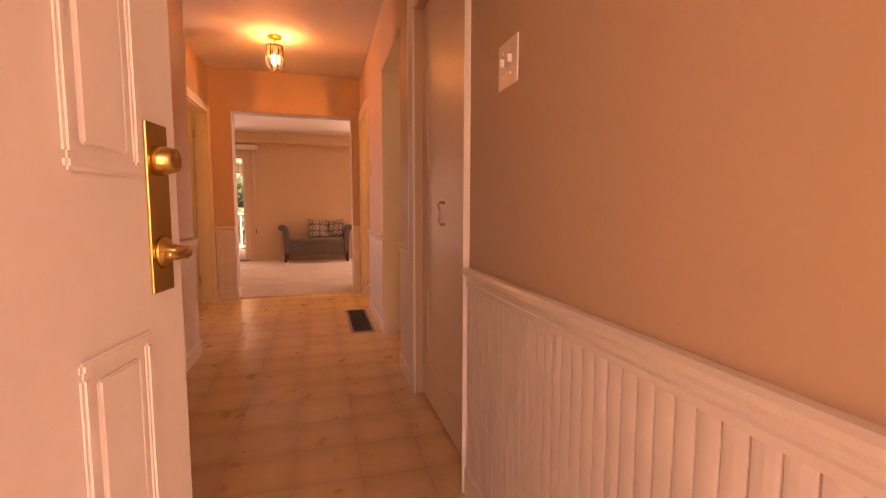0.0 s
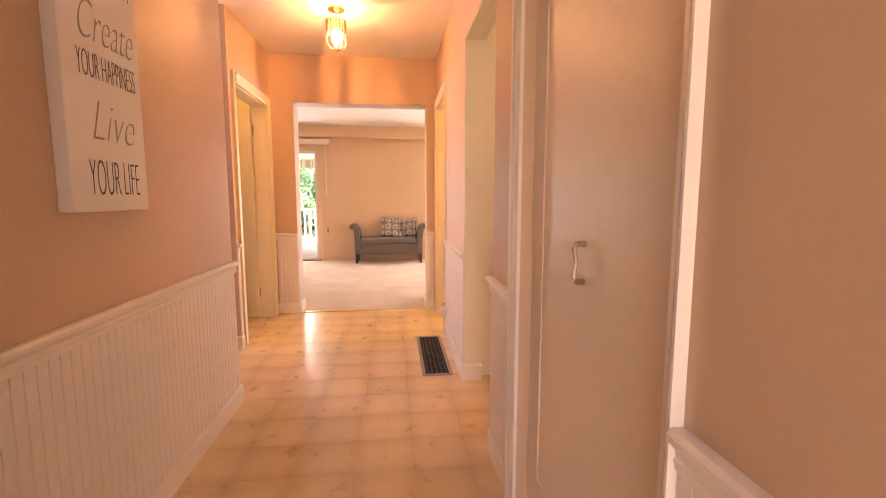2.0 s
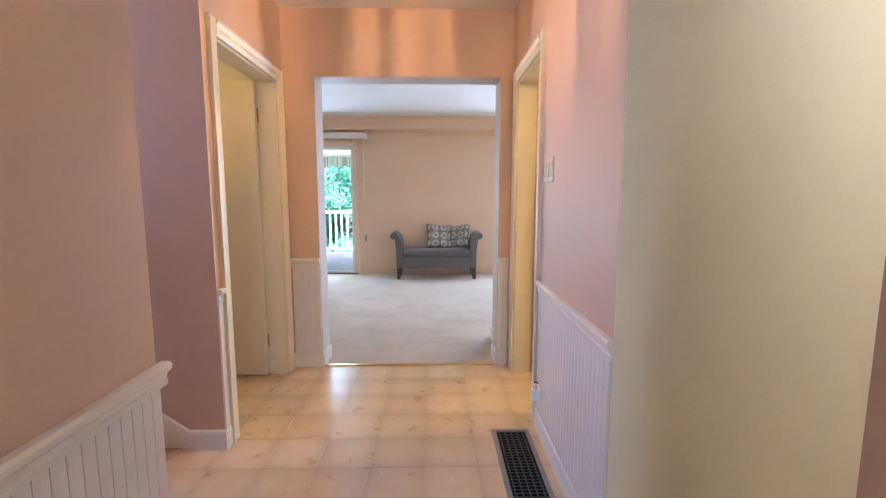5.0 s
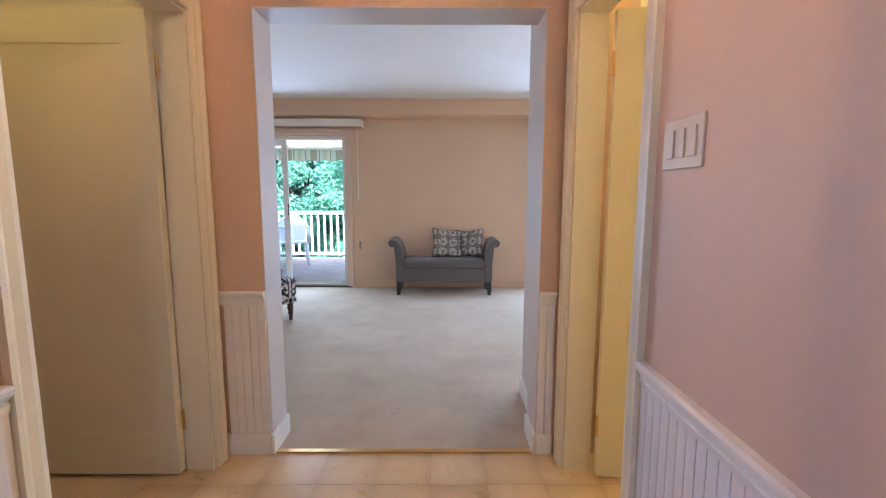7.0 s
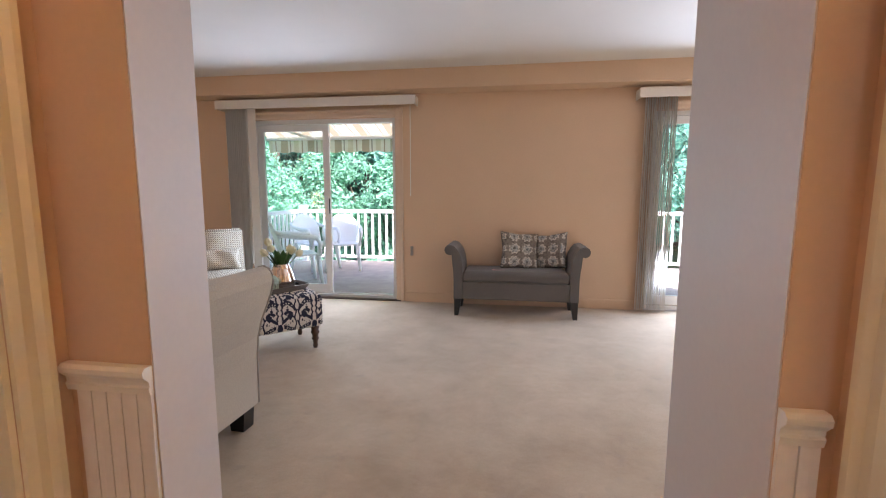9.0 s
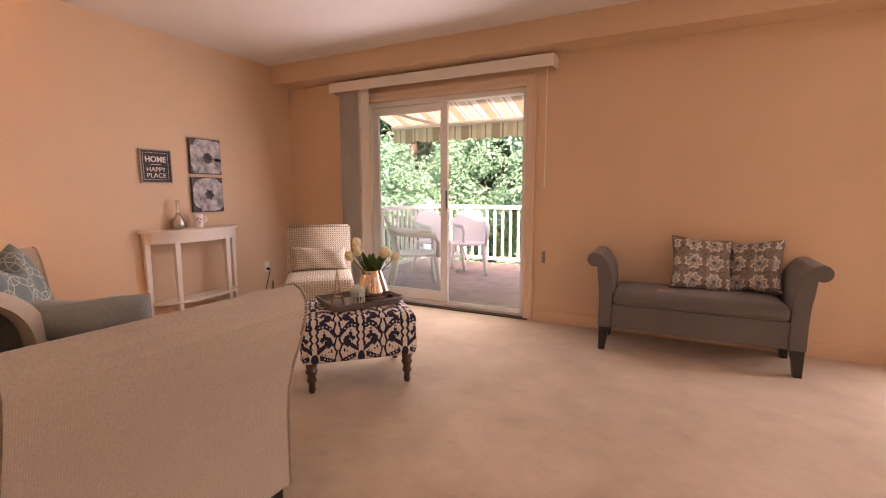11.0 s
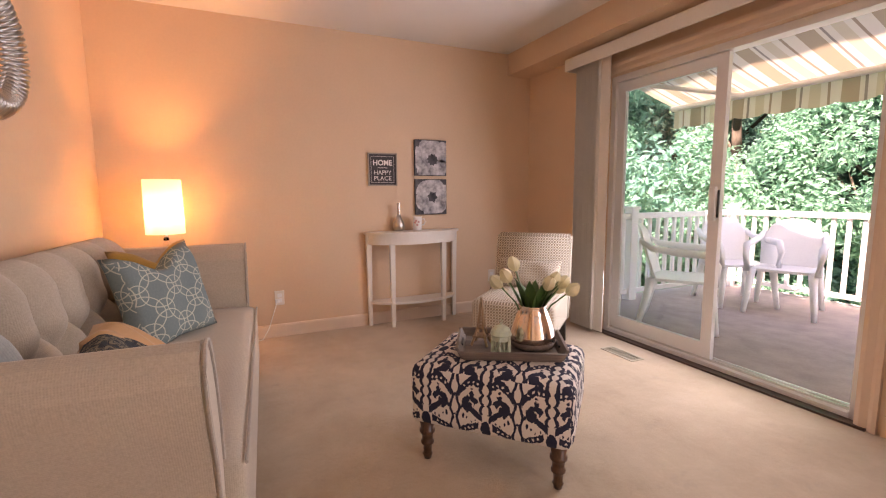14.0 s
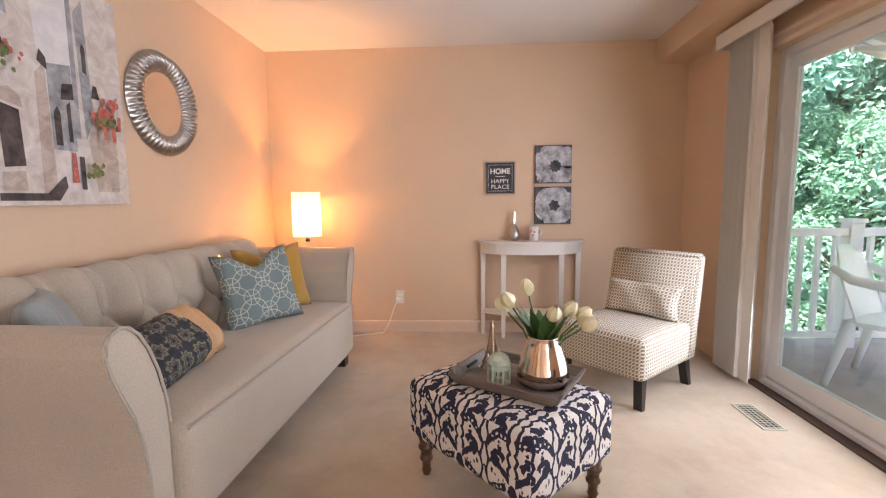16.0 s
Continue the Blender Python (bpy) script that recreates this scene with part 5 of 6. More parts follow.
def flower_canvas(z, cx, cz, r, turn, label, petals=9, wide=0.30):
    c = thing("flower_canvas", label, "canvas print", LX, 8.098, z, 0, "flower canvases")
    w, t = 0.148, 0.03
    block("canvas", (0, t, -w, w, -w * 1.04, w * 1.04), charcoal.m, c, 0.002)
    for k in range(petals):
        a = turn + k * 2 * math.pi / petals
        bm = bmesh.new()
        n = 12
        pts = []
        for i in range(n):
            q = 2 * math.pi * i / n
            u = r * (0.62 + 0.40 * math.cos(q))
            v = r * wide * math.sin(q) * (1 + 0.35 * math.cos(q)) * (1 + 0.12 * math.sin(5 * q + k))
            y = cx + u * math.cos(a) - v * math.sin(a)
            zz = cz + u * math.sin(a) + v * math.cos(a)
            pts.append(bm.verts.new((t + 0.0006 + 0.0004 * (k % 3), max(-w + 0.003, min(w - 0.003, y)), max(-w, min(w, zz)))))
        bm.faces.new(pts)
        part("painted_petal", bm, petal_grey.m, c)
    bm = bmesh.new()
    bmesh.ops.create_circle(bm, cap_ends=True, segments=14, radius=r * 0.2)
    bm.transform(pose(t + 0.002, cx, cz, 0, 90, 0))
    part("painted_centre", bm, charcoal.m, c)
    return c


flower_canvas(1.425, 0.015, -0.015, 0.19, 0.2, "square grey canvas of a large daisy", 10, 0.27)
flower_canvas(1.088, 0.01, 0.0, 0.165, 0.35, "square grey canvas of an open blossom", 6, 0.44)


def table_lamp():
    st = thing("side_table", "dark wooden side table behind the sofa arm", "side table", -3.45, 6.13, 0)
    part("tabletop", lathe_bm([(0.24, 0.50), (0.255, 0.508), (0.255, 0.52), (0.245, 0.525)], 32), side_wood, st)
    part("column", lathe_bm([(0.03, 0.12), (0.025, 0.2), (0.035, 0.3), (0.022, 0.42), (0.05, 0.50)], 16), side_wood, st, "", True)
    for k in range(3):
        a = math.radians(35 + 120 * k)
        part("foot", tube_bm([(0.02 * math.cos(a), 0.02 * math.sin(a), 0.16), (0.14 * math.cos(a), 0.14 * math.sin(a), 0.08), (0.26 * math.cos(a), 0.26 * math.sin(a), 0.018)], [0.022, 0.02, 0.016], 8), side_wood, st)
    g = thing("table_lamp", "table lamp with a glowing white drum shade", "table lamp", -3.48, 6.11, 0.525)
    part("base", lathe_bm([(0.07, 0), (0.07, 0.012), (0.02, 0.02), (0.03, 0.06), (0.018, 0.09), (0.032, 0.15), (0.018, 0.2), (0.03, 0.25), (0.012, 0.29), (0.018, 0.31), (0.01, 0.33), (0.006, 0.36)], 20), clear_glass, g, "clear glass turned lamp base", True)
    part("socket", lathe_bm([(0.012, 0.30), (0.014, 0.33), (0.01, 0.40)], 14), chrome, g, "", True)
    seg = 40
    bm = bmesh.new()
    rr = []
    for r, z in ((0.112, 0.345), (0.108, 0.692), (0.1065, 0.692), (0.1105, 0.345)):
        rr.append([bm.verts.new((r * math.cos(2 * math.pi * i / seg), r * math.sin(2 * math.pi * i / seg), z)) for i in range(seg)])
    for q in range(4):
        a, c = rr[q], rr[(q + 1) % 4]
        for i in range(seg):
            bm.faces.new((a[i], a[(i + 1) % seg], c[(i + 1) % seg], c[i]))
    part("shade", bm, shade_cloth, g, "glowing white fabric drum shade", True)
    bm = bmesh.new()
    bmesh.ops.create_uvsphere(bm, u_segments=16, v_segments=10, radius=0.03, matrix=Matrix.Translation((0, 0, 0.45)))
    part("bulb", bm, bulb_glow, g, "", True)
    return g


table_lamp()


def round_mirror():
    o = thing("round_mirror", "round wall mirror with twisted silver rope frame", "mirror", -2.44, WF, 1.69)
    bm = bmesh.new()
    n, k = 560, 12
    rows = []
    for i in range(n):
        a = 2 * math.pi * i / n
        row = []
        for j in range(k + 1):
            q = j / k
            r = 0.166 + 0.114 * q
            tw = (0.5 + 0.5 * math.sin(56 * a + 7.0 * q)) ** 0.6
            h = 0.010 + 0.030 * math.sin(math.pi * q) ** 0.8 + 0.022 * tw * math.sin(math.pi * q)
            row.append(bm.verts.new((r * math.cos(a), h, r * math.sin(a))))
        rows.append(row)
    for i in range(n):
        a, c = rows[i], rows[(i + 1) % n]
        for j in range(k):
            bm.faces.new((a[j], a[j + 1], c[j + 1], c[j]))
    bmesh.ops.recalc_face_normals(bm, faces=bm.faces)
    part("frame", bm, silver, o, "twisted silver ribs", True)
    bm = lathe_bm([(0.169, 0.0), (0.169, 0.012)], 64)
    bm.transform(pose(0, 0, 0, -90, 0, 0))
    part("glass", bm, mirror_mat, o)
    return o


round_mirror()


def painting():
    p = thing("street_painting", "large canvas of a pale old-town street with flowers", "canvas painting", -2.10, WF, 1.145)
    w, h, t = 0.61, 0.93, 0.035

    def colour(name, a, c, sc=14):
        s = Shade(name)
        q = s.noise(sc, 5, 0.65, None, 0.8)
        s.set(Base_Color=s.mix(s.band(q, 0.33, 0.67), a, c), Roughness=0.75)
        return s.bump(s.noise(250, 2), 0.3, 0.001).m

    pale = colour("paint_pale", (0.52, 0.45, 0.40), (0.74, 0.69, 0.65))
    skyc = colour("paint_sky", (0.62, 0.62, 0.63), (0.76, 0.75, 0.74))
    warm = colour("paint_warm", (0.38, 0.29, 0.24), (0.62, 0.52, 0.45))
    dark = colour("paint_dark", (0.025, 0.02, 0.02), (0.13, 0.10, 0.09))
    grey = colour("paint_grey", (0.20, 0.21, 0.22), (0.45, 0.46, 0.47))
    red = colour("paint_red", (0.45, 0.05, 0.04), (0.62, 0.22, 0.16), 60)
    green = colour("paint_green", (0.06, 0.09, 0.03), (0.25, 0.28, 0.10), 60)
    block("canvas", (0, w, 0, t, 0, h), pale, p, 0.002)
    z = [t]

    def patch(material, pts, name="painted_patch"):
        z[0] += 0.00025
        bm = bmesh.new()
        bm.faces.new([bm.verts.new((x * w, z[0], y * h)) for x, y in pts])
        part(name, bm, material, p)

    # x runs 0 at the mirror side to 1
    patch(skyc, [(0.42, 0.45), (0.66, 0.48), (0.70, 1), (0.38, 1)])
    patch(grey, [(0.40, 0.30), (0.44, 0.30), (0.43, 0.985), (0.39, 1)])
    patch(pale, [(0.34, 0.02), (0.60, 0.02), (0.56, 0.24), (0.40, 0.24)])
    patch(grey, [(0.44, 0.24), (0.62, 0.24), (0.62, 0.60), (0.44, 0.62)])
    patch(warm, [(0.62, 0.06), (0.72, 0.03), (0.70, 0.55), (0.63, 0.60)])
    patch(warm, [(0.10, 0.06), (0.30, 0.06), (0.34, 0.30), (0.28, 0.42), (0.08, 0.42)])
    patch(grey, [(0.28, 0.40), (0.36, 0.30), (0.38, 0.86), (0.30, 0.94)])
    patch(dark, [(0.82, 0.16), (0.95, 0.15), (0.96, 0.40), (0.83, 0.38)], "painted_door")
    patch(warm, [(0.80, 0.39), (0.97, 0.41), (0.95, 0.45), (0.88, 0.465), (0.82, 0.44)])
    patch(dark, [(0.55, 0.26), (0.60, 0.26), (0.60, 0.40), (0.57, 0.43), (0.55, 0.40)], "painted_arch")
    patch(dark, [(0.47, 0.28), (0.50, 0.28), (0.50, 0.44), (0.47, 0.46)], "painted_arch")
    patch(grey, [(0.84, 0.74), (0.97, 0.76), (0.97, 0.93), (0.85, 0.90)], "painted_shutter")
    patch(dark, [(0.31, 0.60), (0.345, 0.61), (0.345, 0.72), (0.33, 0.74), (0.31, 0.72)], "painted_window")
    patch(dark, [(0.22, 0.50), (0.29, 0.50), (0.27, 0.56), (0.24, 0.56)], "painted_lamp")
    patch(dark, [(0.62, 0.57), (0.68, 0.60), (0.66, 0.65), (0.62, 0.62)], "painted_lamp")
    patch(dark, [(0.44, 0.47), (0.54, 0.46), (0.52, 0.53), (0.44, 0.54)])
    patch(dark, [(0.62, 0.02), (1.0, 0.02), (1.0, 0.05), (0.70, 0.05), (0.56, 0.13), (0.55, 0.08)])
    patch(warm, [(0.83, 0.06), (0.97, 0.06), (0.97, 0.13), (0.83, 0.14)])
    patch(dark, [(0.86, 0.58), (1.0, 0.60), (1.0, 0.72), (0.90, 0.66)], "painted_balcony")
    patch(red, [(0.455, 0.10), (0.51, 0.10), (0.495, 0.235), (0.465, 0.235)], "painted_dab")
    patch(dark, [(0.40, 0.07), (0.44, 0.07), (0.44, 0.22), (0.40, 0.22)], "painted_dab")
    rnd = random.Random(8)
    for cx, cy, sx, sy, mat_, n in ((0.18, 0.44, 0.08, 0.035, red, 26), (0.13, 0.49, 0.06, 0.03, red, 18), (0.25, 0.40, 0.06, 0.03, red, 18), (0.19, 0.39, 0.09, 0.03, green, 20), (0.34, 0.16, 0.05, 0.04, green, 18), (0.90, 0.60, 0.07, 0.03, red, 10), (0.93, 0.57, 0.06, 0.04, green, 12)):
        for i in range(n):
            x, y, r = cx + rnd.gauss(0, sx * 0.5), cy + rnd.gauss(0, sy * 0.5), 0.008 + 0.010 * rnd.random()
            patch(mat_, [(x + r * math.cos(k * 1.26 + i) * 1.3, y + r * math.sin(k * 1.26 + i)) for k in range(5)], "brush_dab")
    for x0, x1, y0, y1 in ((0.155, 0.20, 0.30, 0.37), (0.235, 0.275, 0.31, 0.37), (0.10, 0.14, 0.36, 0.43)):
        patch(red, [(x0 + 0.008, y0), (x1 - 0.008, y0), (x1, y1), (x0, y1)], "painted_pot")
    return p


painting()


# ---- outside ----
deck_mat = plain("deck_felt", (0.43, 0.36, 0.33), 0.95, vary=0.3, big=6, fine=120, bump=0.6, dist=0.004)
setting(boxes("deck_floor", [(-3.75, 3.4, FY + 0.15, 12.15, -0.16, -0.035)], deck_mat), "brown outdoor carpeted deck floor", "deck")
grass_mat = plain("grass", (0.09, 0.16, 0.07), 0.95, vary=0.5, big=0.8, fine=20, bump=0.8, dist=0.03)
bm = bmesh.new()
bmesh.ops.create_grid(bm, x_segments=60, y_segments=60, size=300)
for v in bm.verts:
    d = max(0, v.co.length - 18)
    v.co.z = -1.35 + 0.35 * noise.noise(v.co * 0.05) + 0.02 * d + 0.45 * max(0, v.co.y - 31)
setting(part("ground", bm, grass_mat), "rough green lawn running to the woods", "ground")
house_wall = plain("house_siding", (0.6, 0.57, 0.52), 0.8)
setting(boxes("house_outside", [(-4.3, LX - 0.12, WF, FY + 0.15, -1.4, 3.2), (LX - 0.12, 3.42, FY + 0.0, FY + 0.15, LC + 0.1, 3.2), (-4.3, 3.42, FY + 0.0, FY + 0.15, -1.4, -0.1)], house_wall), "pale siding of the house", "facade")
setting(boxes("roof", [(-4.6, 3.8, -0.2, FY + 0.5, 3.2, 3.35)], house_wall), "flat grey eaves of the house", "roof")


def railing(name, x0, y0, x1, y1, posts, label):
    """White deck railing between two plan points."""
    r = thing(name, label, "railing", x0, y0, -0.035, math.degrees(math.atan2(y1 - y0, x1 - x0)))
    ln = math.hypot(x1 - x0, y1 - y0)
    block("top_rail", (0, ln, -0.035, 0.035, 0.87, 0.93), vinyl_white, r, 0.006)
    block("bottom_rail", (0, ln, -0.02, 0.02, 0.07, 0.12), vinyl_white, r, 0.004)
    me = None
    n = int(ln / 0.125)
    for i in range(1, n):
        x = ln * i / n
        if any(abs(x - p * ln) < 0.06 for p in posts):
            continue
        if me is None:
            ob = block("baluster", (-0.017, 0.017, -0.017, 0.017, 0.12, 0.87), vinyl_white, r, 0.003)
            me = ob.data
            ob.location = (x, 0, 0)
        else:
            ob = new("baluster", me)
            ob.parent = r
            ob.location = (x, 0, 0)
    for p in posts:
        q = block("post", (p * ln - 0.05, p * ln + 0.05, -0.05, 0.05, 0, 0.97), vinyl_white, r, 0.005)
        bm = bmesh.new()
        bx(bm, p * ln - 0.06, p * ln + 0.06, -0.06, 0.06, 0.97, 1.0)
        part("cap", bm, vinyl_white, q)
    return r


railing("deck_railing", -3.56, 9.45, -3.56, 12.0, (0.0, 0.345), "white vinyl deck railing along the deck's side")
railing("deck_railing", -3.56, 12.0, 3.3, 12.0, (0.0, 0.33, 0.66, 1.0), "white vinyl deck railing along the deck's front")


def plastic_chair():
    """Stacking garden armchair; faces -y."""
    c = thing("garden_chair", "white plastic garden armchair on the deck", "chair", 0, 0, 0, 0, "garden chairs")
    bm = bmesh.new()
    bx(bm, -0.24, 0.24, -0.24, 0.22, 0.40, 0.425)
    bmesh.ops.subdivide_edges(bm, edges=list(bm.edges), cuts=6, use_grid_fill=True)
    for v in bm.verts:
        v.co.z -= 0.025 * (1 - (v.co.x / 0.24) ** 2) * (1 - (v.co.y / 0.24) ** 2)
    part("seat", bm, plastic_white, c, "", True)
    bm = bmesh.new()
    rows = []
    for j in range(9):
        q = j / 8
        row = []
        for i in range(13):
            u = 2 * i / 12 - 1
            wd = 0.235 + 0.03 * q - 0.09 * max(0, q - 0.7) / 0.3
            row.append((u * wd, 0.21 + 0.13 * q - 0.05 * u * u, 0.42 + 0.45 * q - 0.06 * q * abs(u) ** 3))
        rows.append(row)
    a = [[bm.verts.new(p) for p in r] for r in rows]
    e = [[bm.verts.new((p[0], p[1] + 0.012, p[2])) for p in r] for r in rows]
    for j in range(8):
        for i in range(12):
            bm.faces.new((a[j][i], a[j][i + 1], a[j + 1][i + 1], a[j + 1][i]))
            bm.faces.new((e[j][i], e[j + 1][i], e[j + 1][i + 1], e[j][i + 1]))
    for j in range(8):
        bm.faces.new((a[j][0], a[j + 1][0], e[j + 1][0], e[j][0]))
        bm.faces.new((a[j][12], e[j][12], e[j + 1][12], a[j + 1][12]))
    for i in range(12):
        bm.faces.new((a[8][i], a[8][i + 1], e[8][i + 1], e[8][i]))
    bmesh.ops.recalc_face_normals(bm, faces=bm.faces)
    part("backrest", bm, plastic_white, c, "", True)
    for sx in (-1, 1):
        bm = tube_bm([(sx * 0.26, -0.26, 0.40), (sx * 0.275, -0.27, 0.56), (sx * 0.28, -0.22, 0.645), (sx * 0.28, 0.0, 0.655), (sx * 0.26, 0.2, 0.68), (sx * 0.24, 0.30, 0.74)], [0.03, 0.03, 0.032, 0.032, 0.028, 0.02], 10)
        part("armrest", bm, plastic_white, c, "", True)
        for y, dy in ((-0.24, -0.05), (0.2, 0.09)):
            bm = tube_bm([(sx * 0.225, y, 0.42), (sx * 0.245, y + dy * 0.5, 0.2), (sx * 0.265, y + dy, 0.0)], [0.036, 0.028, 0.022], 10)
            part("leg", bm, plastic_white, c, "", True)
    return c


ch = plastic_chair()
ch.matrix_basis = pose(-2.72, 10.0, -0.035, 0, 0, 125)
copy_thing(ch, pose(-2.55, 11.25, -0.035, 0, 0, 20))
copy_thing(ch, pose(-3.0, 11.2, -0.035, 0, 0, 60))

# awning
awn = Shade("awning_cloth")
ax_ = awn.xyz()[0]
f = awn.math("FRACT", awn.math("DIVIDE", ax_, 0.42))
col = awn.mix(awn.math("LESS_THAN", awn.math("ABSOLUTE", awn.math("SUBTRACT", f, 0.25)), 0.13), (0.68, 0.64, 0.54), (0.42, 0.34, 0.24))
col = awn.mix(awn.math("LESS_THAN", awn.math("ABSOLUTE", awn.math("SUBTRACT", f, 0.70)), 0.09), col, (0.58, 0.52, 0.38))
col = awn.mix(awn.math("LESS_THAN", awn.math("ABSOLUTE", awn.math("SUBTRACT", f, 0.47)), 0.022), col, (0.30, 0.26, 0.22))
col = awn.mix(awn.math("LESS_THAN", awn.math("ABSOLUTE", awn.math("SUBTRACT", f, 0.92)), 0.022), col, (0.36, 0.28, 0.2))
awn.set(Base_Color=col, Roughness=0.9)
awn.bump(awn.noise(120, 3), 0.3, 0.001)
awn_tr = awn.node("ShaderNodeBsdfTranslucent")
awn.nt.links.new(col, awn_tr.inputs[0])
awn_mix = awn.node("ShaderNodeMixShader", Fac=0.35)
awn.nt.links.new(awn.b.outputs[0], awn_mix.inputs[1])
awn.nt.links.new(awn_tr.outputs[0], awn_mix.inputs[2])
awn.nt.links.new(awn_mix.outputs[0], awn.nt.nodes["Material Output"].inputs[0])


def awning():
    a = thing("awning", "striped tan and cream fabric awning over the deck", "awning", 0, 0, 0)
    x0, x1, y0, y1, z0, z1 = -3.5, 0.6, FY + 0.16, 10.78, 2.52, 2.0
    bm = bmesh.new()
    n = 60
    top = []
    for j in range(7):
        q = j / 6
        top.append([bm.verts.new((x0 + (x1 - x0) * i / n, y0 + (y1 - y0) * q, z0 + (z1 - z0) * q - 0.04 * math.sin(math.pi * q) + 0.012 * math.sin(i * 0.9) * math.sin(math.pi * q))) for i in range(n + 1)])
    for p, q in zip(top, top[1:]):
        for i in range(n):
            bm.faces.new((p[i], p[i + 1], q[i + 1], q[i]))
    part("canopy", bm, awn.m, a, "", True)
    bm = bmesh.new()
    n = 200
    up = [bm.verts.new((x0 + (x1 - x0) * i / n, y1 + 0.035, z1 - 0.03)) for i in range(n + 1)]
    lo = [bm.verts.new((x0 + (x1 - x0) * i / n, y1 + 0.035 + 0.01 * math.sin(i * 0.5), z1 - 0.20 - 0.028 * abs(math.sin(math.pi * (x0 + (x1 - x0) * i / n) / 0.26)) ** 0.6)) for i in range(n + 1)]
    for i in range(n):
        bm.faces.new((up[i], up[i + 1], lo[i + 1], lo[i]))
    part("valance", bm, awn.m, a, "scalloped hanging valance", True)
    part("front_bar", tube_bm([(x0, y1, z1 - 0.02), (x1, y1, z1 - 0.02)], 0.03, 10), vinyl_white, a)
    part("roller", tube_bm([(x0, y0 + 0.03, z0 + 0.03), (x1, y0 + 0.03, z0 + 0.03)], 0.045, 10), vinyl_white, a)
    for x, k in ((-2.6, -0.75), (-0.1, 0.6)):
        part("folding_arm", tube_bm([(x, y0 + 0.05, z0 - 0.12), (x + k, (y0 + y1) / 2, (z0 + z1) / 2 - 0.12), (x + k * 0.2, y1 - 0.03, z1 - 0.03)], 0.022, 8), vinyl_white, a)
    return a


awning()

bark = wood("bark", (0.16, 0.13, 0.10), 2, 0.9, 8.0)


def leaf_shader(name, a, c):
    s = Shade(name)
    g = s.node("ShaderNodeNewGeometry")
    r = g.outputs["Random Per Island"]
    big = s.noise(0.5, 3)
    k = s.band(s.math("ADD", s.math("MULTIPLY", r, 0.6), s.math("MULTIPLY", big, 0.5)), 0.2, 0.9)
    cl = s.mix(k, a, c)
    s.set(Base_Color=cl, Roughness=0.85, Specular_IOR_Level=0.1)
    t = s.node("ShaderNodeBsdfTranslucent")
    s.nt.links.new(cl, t.inputs[0])
    mx = s.node("ShaderNodeMixShader", Fac=0.5)
    s.nt.links.new(s.b.outputs[0], mx.inputs[1])
    s.nt.links.new(t.outputs[0], mx.inputs[2])
    s.nt.links.new(mx.outputs[0], s.nt.nodes["Material Output"].inputs[0])
    return s.m


leaves_mid = leaf_shader("leaves_mid", (0.10, 0.28, 0.23), (0.30, 0.58, 0.49))
leaves_light = leaf_shader("leaves_light", (0.13, 0.34, 0.24), (0.32, 0.62, 0.46))


def leaf_cloud(clumps, n, size, rnd):
    """Many small bent leaves scattered in clumps; returns a mesh."""
    verts, faces = [], []
    for _ in range(n):
        cx, cy, cz, r = clumps[rnd.randrange(len(clumps))]
        d = Vector((rnd.gauss(0, 1), rnd.gauss(0, 1), rnd.gauss(0, 0.8)))
        d = d.normalized() * r * (0.55 + 0.5 * rnd.random())
        p = Vector((cx, cy, cz)) + d
        nrm = (d.normalized() * 0.6 + Vector((rnd.gauss(0, 0.5), rnd.gauss(0, 0.5), 0.5 + rnd.gauss(0, 0.4)))).normalized()
        t = nrm.cross(Vector((rnd.gauss(0, 1), rnd.gauss(0, 1), rnd.gauss(0, 1)))).normalized()
        b_ = nrm.cross(t)
        s = size * (0.6 + 0.8 * rnd.random())
        k = len(verts)
        verts += [p - t * s, p + b_ * s * 0.45 + nrm * s * 0.12, p + t * s * 1.1 - nrm * s * 0.1, p - b_ * s * 0.45 + nrm * s * 0.12]
        faces.append((k, k + 1, k + 2, k + 3))
    me = bpy.data.meshes.new("crown")
    me.from_pydata([tuple(v) for v in verts], [], faces)
    me.polygons.foreach_set("use_smooth", [False] * len(faces))
    return me


def tree(x, y, h, r, seed, low=0.12, material=leaves_mid, n=42000, size=0.10, label="tall leafy broadleaf tree behind the deck"):
    rnd = random.Random(seed)
    z0 = -1.6
    t = thing("tree", label, "tree", x, y, z0)
    pts = [(0, 0, 0), (0.05 * r, 0.03 * r, h * 0.25), (0.02 * r, -0.04 * r, h * 0.55), (0.08 * r, 0.02 * r, h * 0.85)]
    part("trunk", tube_bm(pts, [0.015 * h, 0.012 * h, 0.008 * h, 0.003 * h], 10), bark, t, "", True)
    clumps = []
    for i in range(70):
        a, q = rnd.random() * 6.28, low + (1 - low) * rnd.random()
        rr = r * (1 - 0.55 * max(0, q - 0.5) * 2 * 0.9) * (0.35 + 0.65 * rnd.random() ** 0.5)
        clumps.append((rr * math.cos(a), rr * math.sin(a), h * q, r * (0.16 + 0.16 * rnd.random())))
    bm = bmesh.new()
    for c in clumps[:12]:
        zz = max(0.4, c[2] * 0.75)
        tube_bm([(0.03 * r, 0, zz * 0.8), (c[0] * 0.45, c[1] * 0.45, zz), (c[0] * 0.9, c[1] * 0.9, c[2])], [0.008 * h, 0.005 * h, 0.002 * h], 6, bm)
    part("limbs", bm, bark, t, "", True)
    me = leaf_cloud(clumps, n, size, rnd)
    me.materials.append(material)
    ob = new("crown", me)
    ob.parent = t
    return t


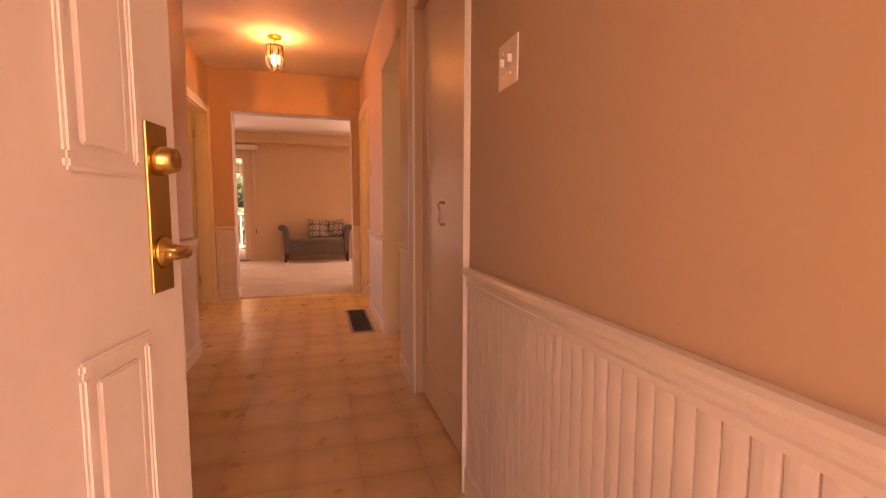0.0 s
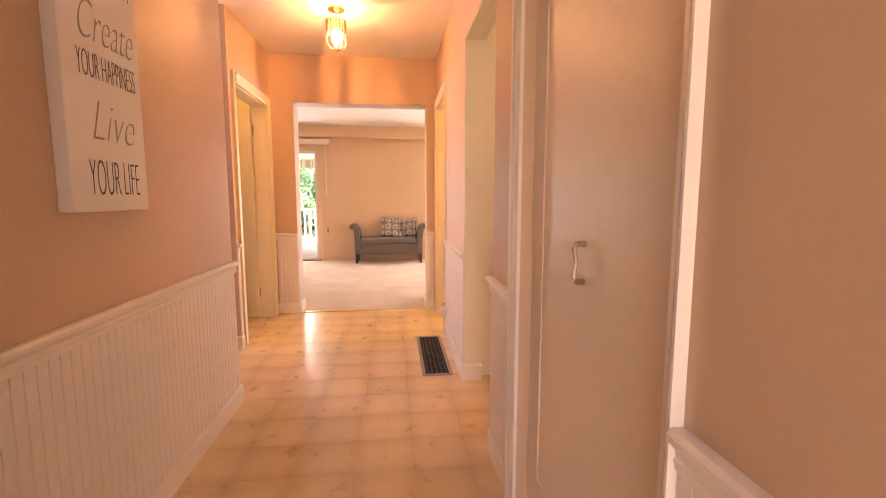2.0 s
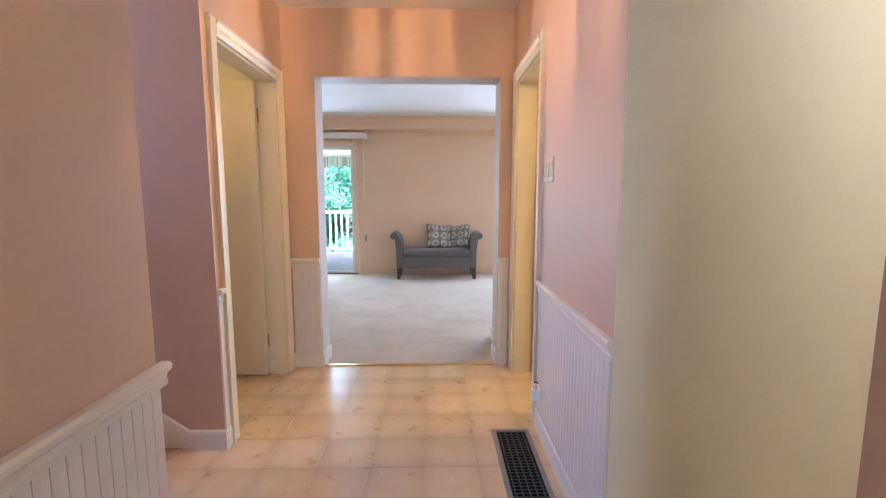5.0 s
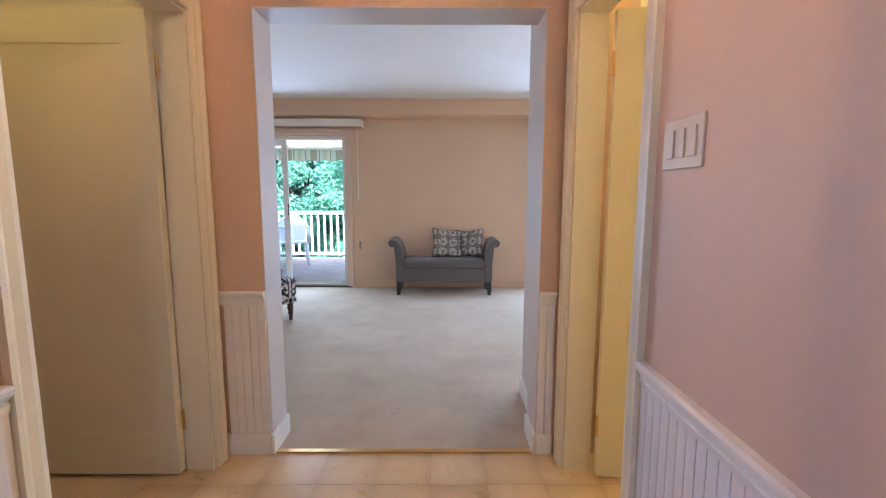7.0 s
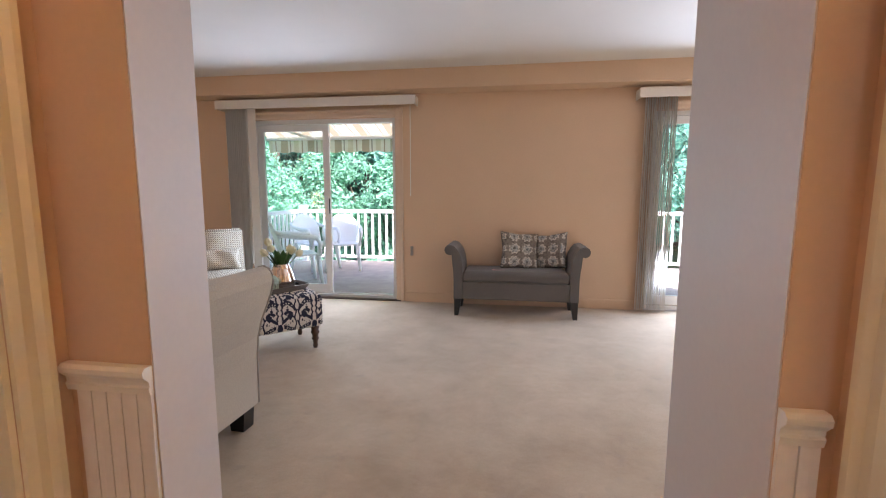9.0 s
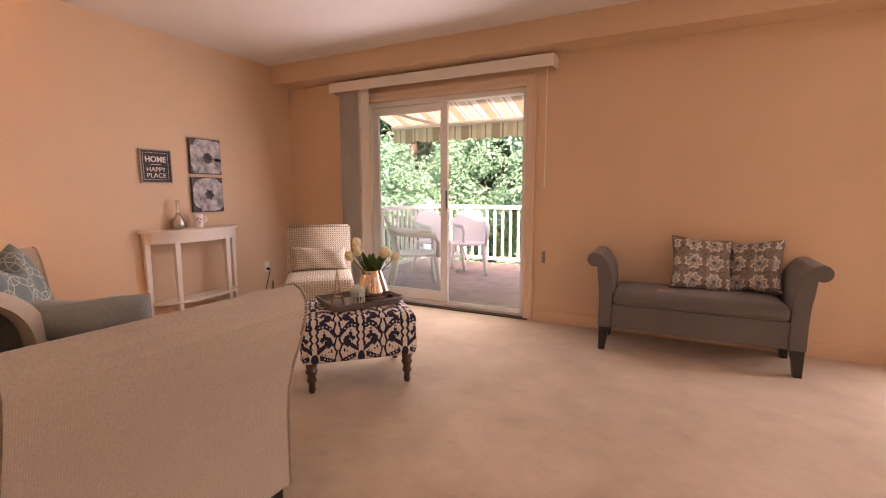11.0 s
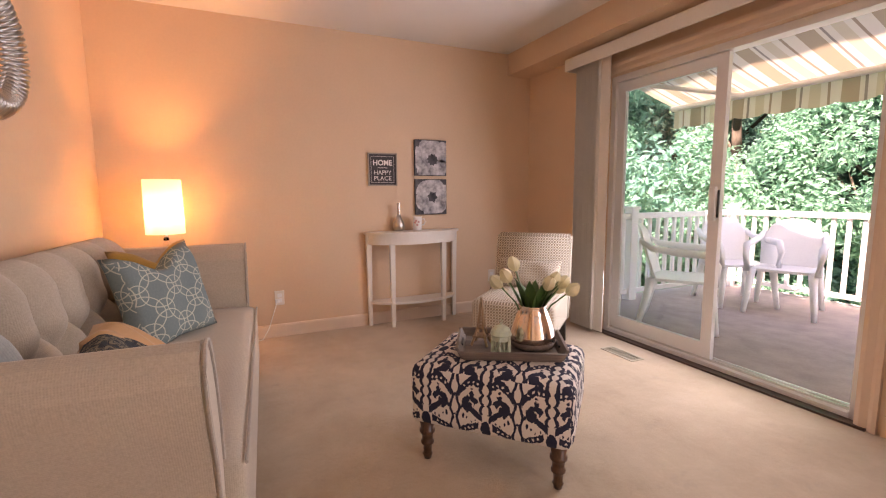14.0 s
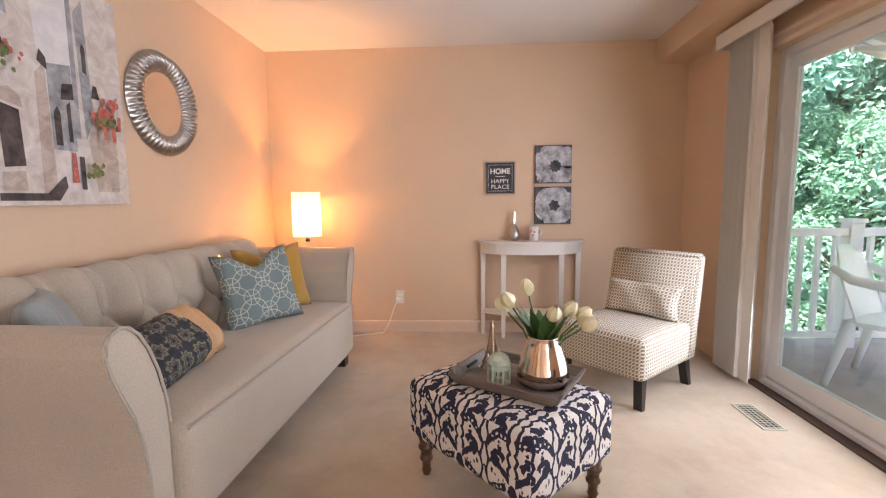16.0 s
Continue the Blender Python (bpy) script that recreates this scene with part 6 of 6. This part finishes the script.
for i, (x, y, h, r, low, mt) in enumerate((
        (-10.5, 13.5, 9.5, 3.0, 0.10, leaves_mid), (-7.2, 17.5, 10.5, 3.4, 0.08, leaves_mid), (-3.2, 18.5, 9.5, 3.2, 0.05, leaves_mid), (0.6, 18.0, 9.0, 3.2, 0.06, leaves_mid),
        (4.5, 18.5, 10.0, 3.4, 0.05, leaves_mid), (-14.5, 16.5, 12, 3.8, 0.05, leaves_mid), (-11.0, 21.0, 13, 4.2, 0.05, leaves_mid), (-5.0, 24.0, 13, 4.4, 0.05, leaves_mid),
        (1.0, 24.0, 13, 4.4, 0.05, leaves_mid), (7.0, 23.0, 13, 4.4, 0.05, leaves_mid), (-17.0, 11.0, 12, 3.8, 0.05, leaves_mid), (-20.0, 17.0, 14, 4.6, 0.03, leaves_mid), (9.5, 17.0, 10, 3.4, 0.05, leaves_mid), (-8.5, 27.0, 15, 5.0, 0.03, leaves_mid), (-1.5, 28.5, 15, 5.0, 0.03, leaves_mid), (4.5, 28.0, 15, 5.0, 0.03, leaves_mid), (-16, 24, 15, 5.0, 0.03, leaves_mid), (12, 25, 14, 5.0, 0.03, leaves_mid))):
    tree(x, y, h, r, 20 + i, low, mt)
for i, (x, y, h, r) in enumerate(((-5.6, 15.0, 3.9, 1.7), (-2.0, 15.4, 4.1, 1.7), (-8.2, 14.2, 4.1, 1.8), (1.6, 15.2, 3.6, 1.6), (-12.2, 11.6, 3.9, 1.7), (-3.8, 16.2, 5.0, 1.7))):
    tree(x, y, h, r, 60 + i, 0.1, leaves_light, 32000, 0.05, "light green leafy shrub beyond the railing")


# ---- small pieces of the setting, last ----
def beadboard(name, along, fixed, side, a, b, label, parent=None):
    """Vertical beaded boards under the chair rail on a wall at fixed, from a to b."""
    w = 0.038
    holder = tagged(new(name), label, "wainscot", kind="structure")
    n = max(1, round((b - a) / w))
    step = (b - a) / n
    g = 0.0016
    pr = [(0, g * 0.4), (0.0074, g), (0.0082, step * 0.2), (0.0088, step * 0.5), (0.0082, step * 0.8), (0.0074, step - g), (0, step - g * 0.4)]
    me = None
    for i in range(n):
        if me is None:
            if along == "y":
                bm = prism_bm([(side * p, q) for p, q in pr], 0.098, RZ - 0.06, "z")
            else:
                bm = prism_bm([(q, side * p) for p, q in pr], 0.098, RZ - 0.06, "z")
            ob = part("board", bm, board_mat, holder)
            me = ob.data
        else:
            ob = new("board", me)
            ob.parent = holder
        ob.location = (fixed, a + i * step, 0) if along == "y" else (a + i * step, fixed, 0)
    return holder


board_mat = plain("board_paint", (0.78, 0.73, 0.69), 0.4, vary=0.07, big=5, fine=40, bump=0.1)
bl_ = "white painted vertical beadboard below the chair rail"
beadboard("wainscot_left", "y", HL, 1, HY0, LE, bl_)
beadboard("wainscot_right", "y", HR, -1, HY0, C0 - 0.036, bl_)
beadboard("wainscot_right_short", "y", HR, -1, C1 + 0.076, K0, bl_)
beadboard("wainscot_right_far", "y", HR, -1, K1, B0 - 0.08, bl_)
beadboard("wainscot_end_left", "x", EY, -1, AX + 0.02, OL, bl_)
beadboard("wainscot_end_right", "x", EY, -1, OR, HR - 0.024, bl_)
beadboard("wainscot_recess", "y", AX, 1, AY, S0 - 0.076, bl_)


def tile_floor():
    holder = tagged(new("floor_tiles"), "cream and tan mottled square vinyl floor tiles", "floor", kind="structure")
    p = 0.2465
    bm = bmesh.new()
    bx(bm, -p / 2 + 0.0004, p / 2 - 0.0004, -p / 2 + 0.0004, p / 2 - 0.0004, -0.006, 0.0)
    bmesh.ops.bevel(bm, geom=[e for e in bm.edges if e.verts[0].co.z > -0.001 and e.verts[1].co.z > -0.001], offset=0.0005, segments=1, affect="EDGES")
    me = None
    for i in range(-5, 8):
        for j in range(0, 24):
            x, y = -0.04 + p * i, EY + 0.01 - p * (j + 0.5)
            inside = HL - 0.05 < x < HR + 0.1 or (y > 3.3 and -1.2 < x < HR) or (2.6 < y < 3.8 and x > 0) or (y > 4.5 and x > 0)
            if not inside or y < -0.2:
                continue
            if me is None:
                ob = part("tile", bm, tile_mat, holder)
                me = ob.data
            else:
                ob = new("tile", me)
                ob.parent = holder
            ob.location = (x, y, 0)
    return holder


tile_floor()
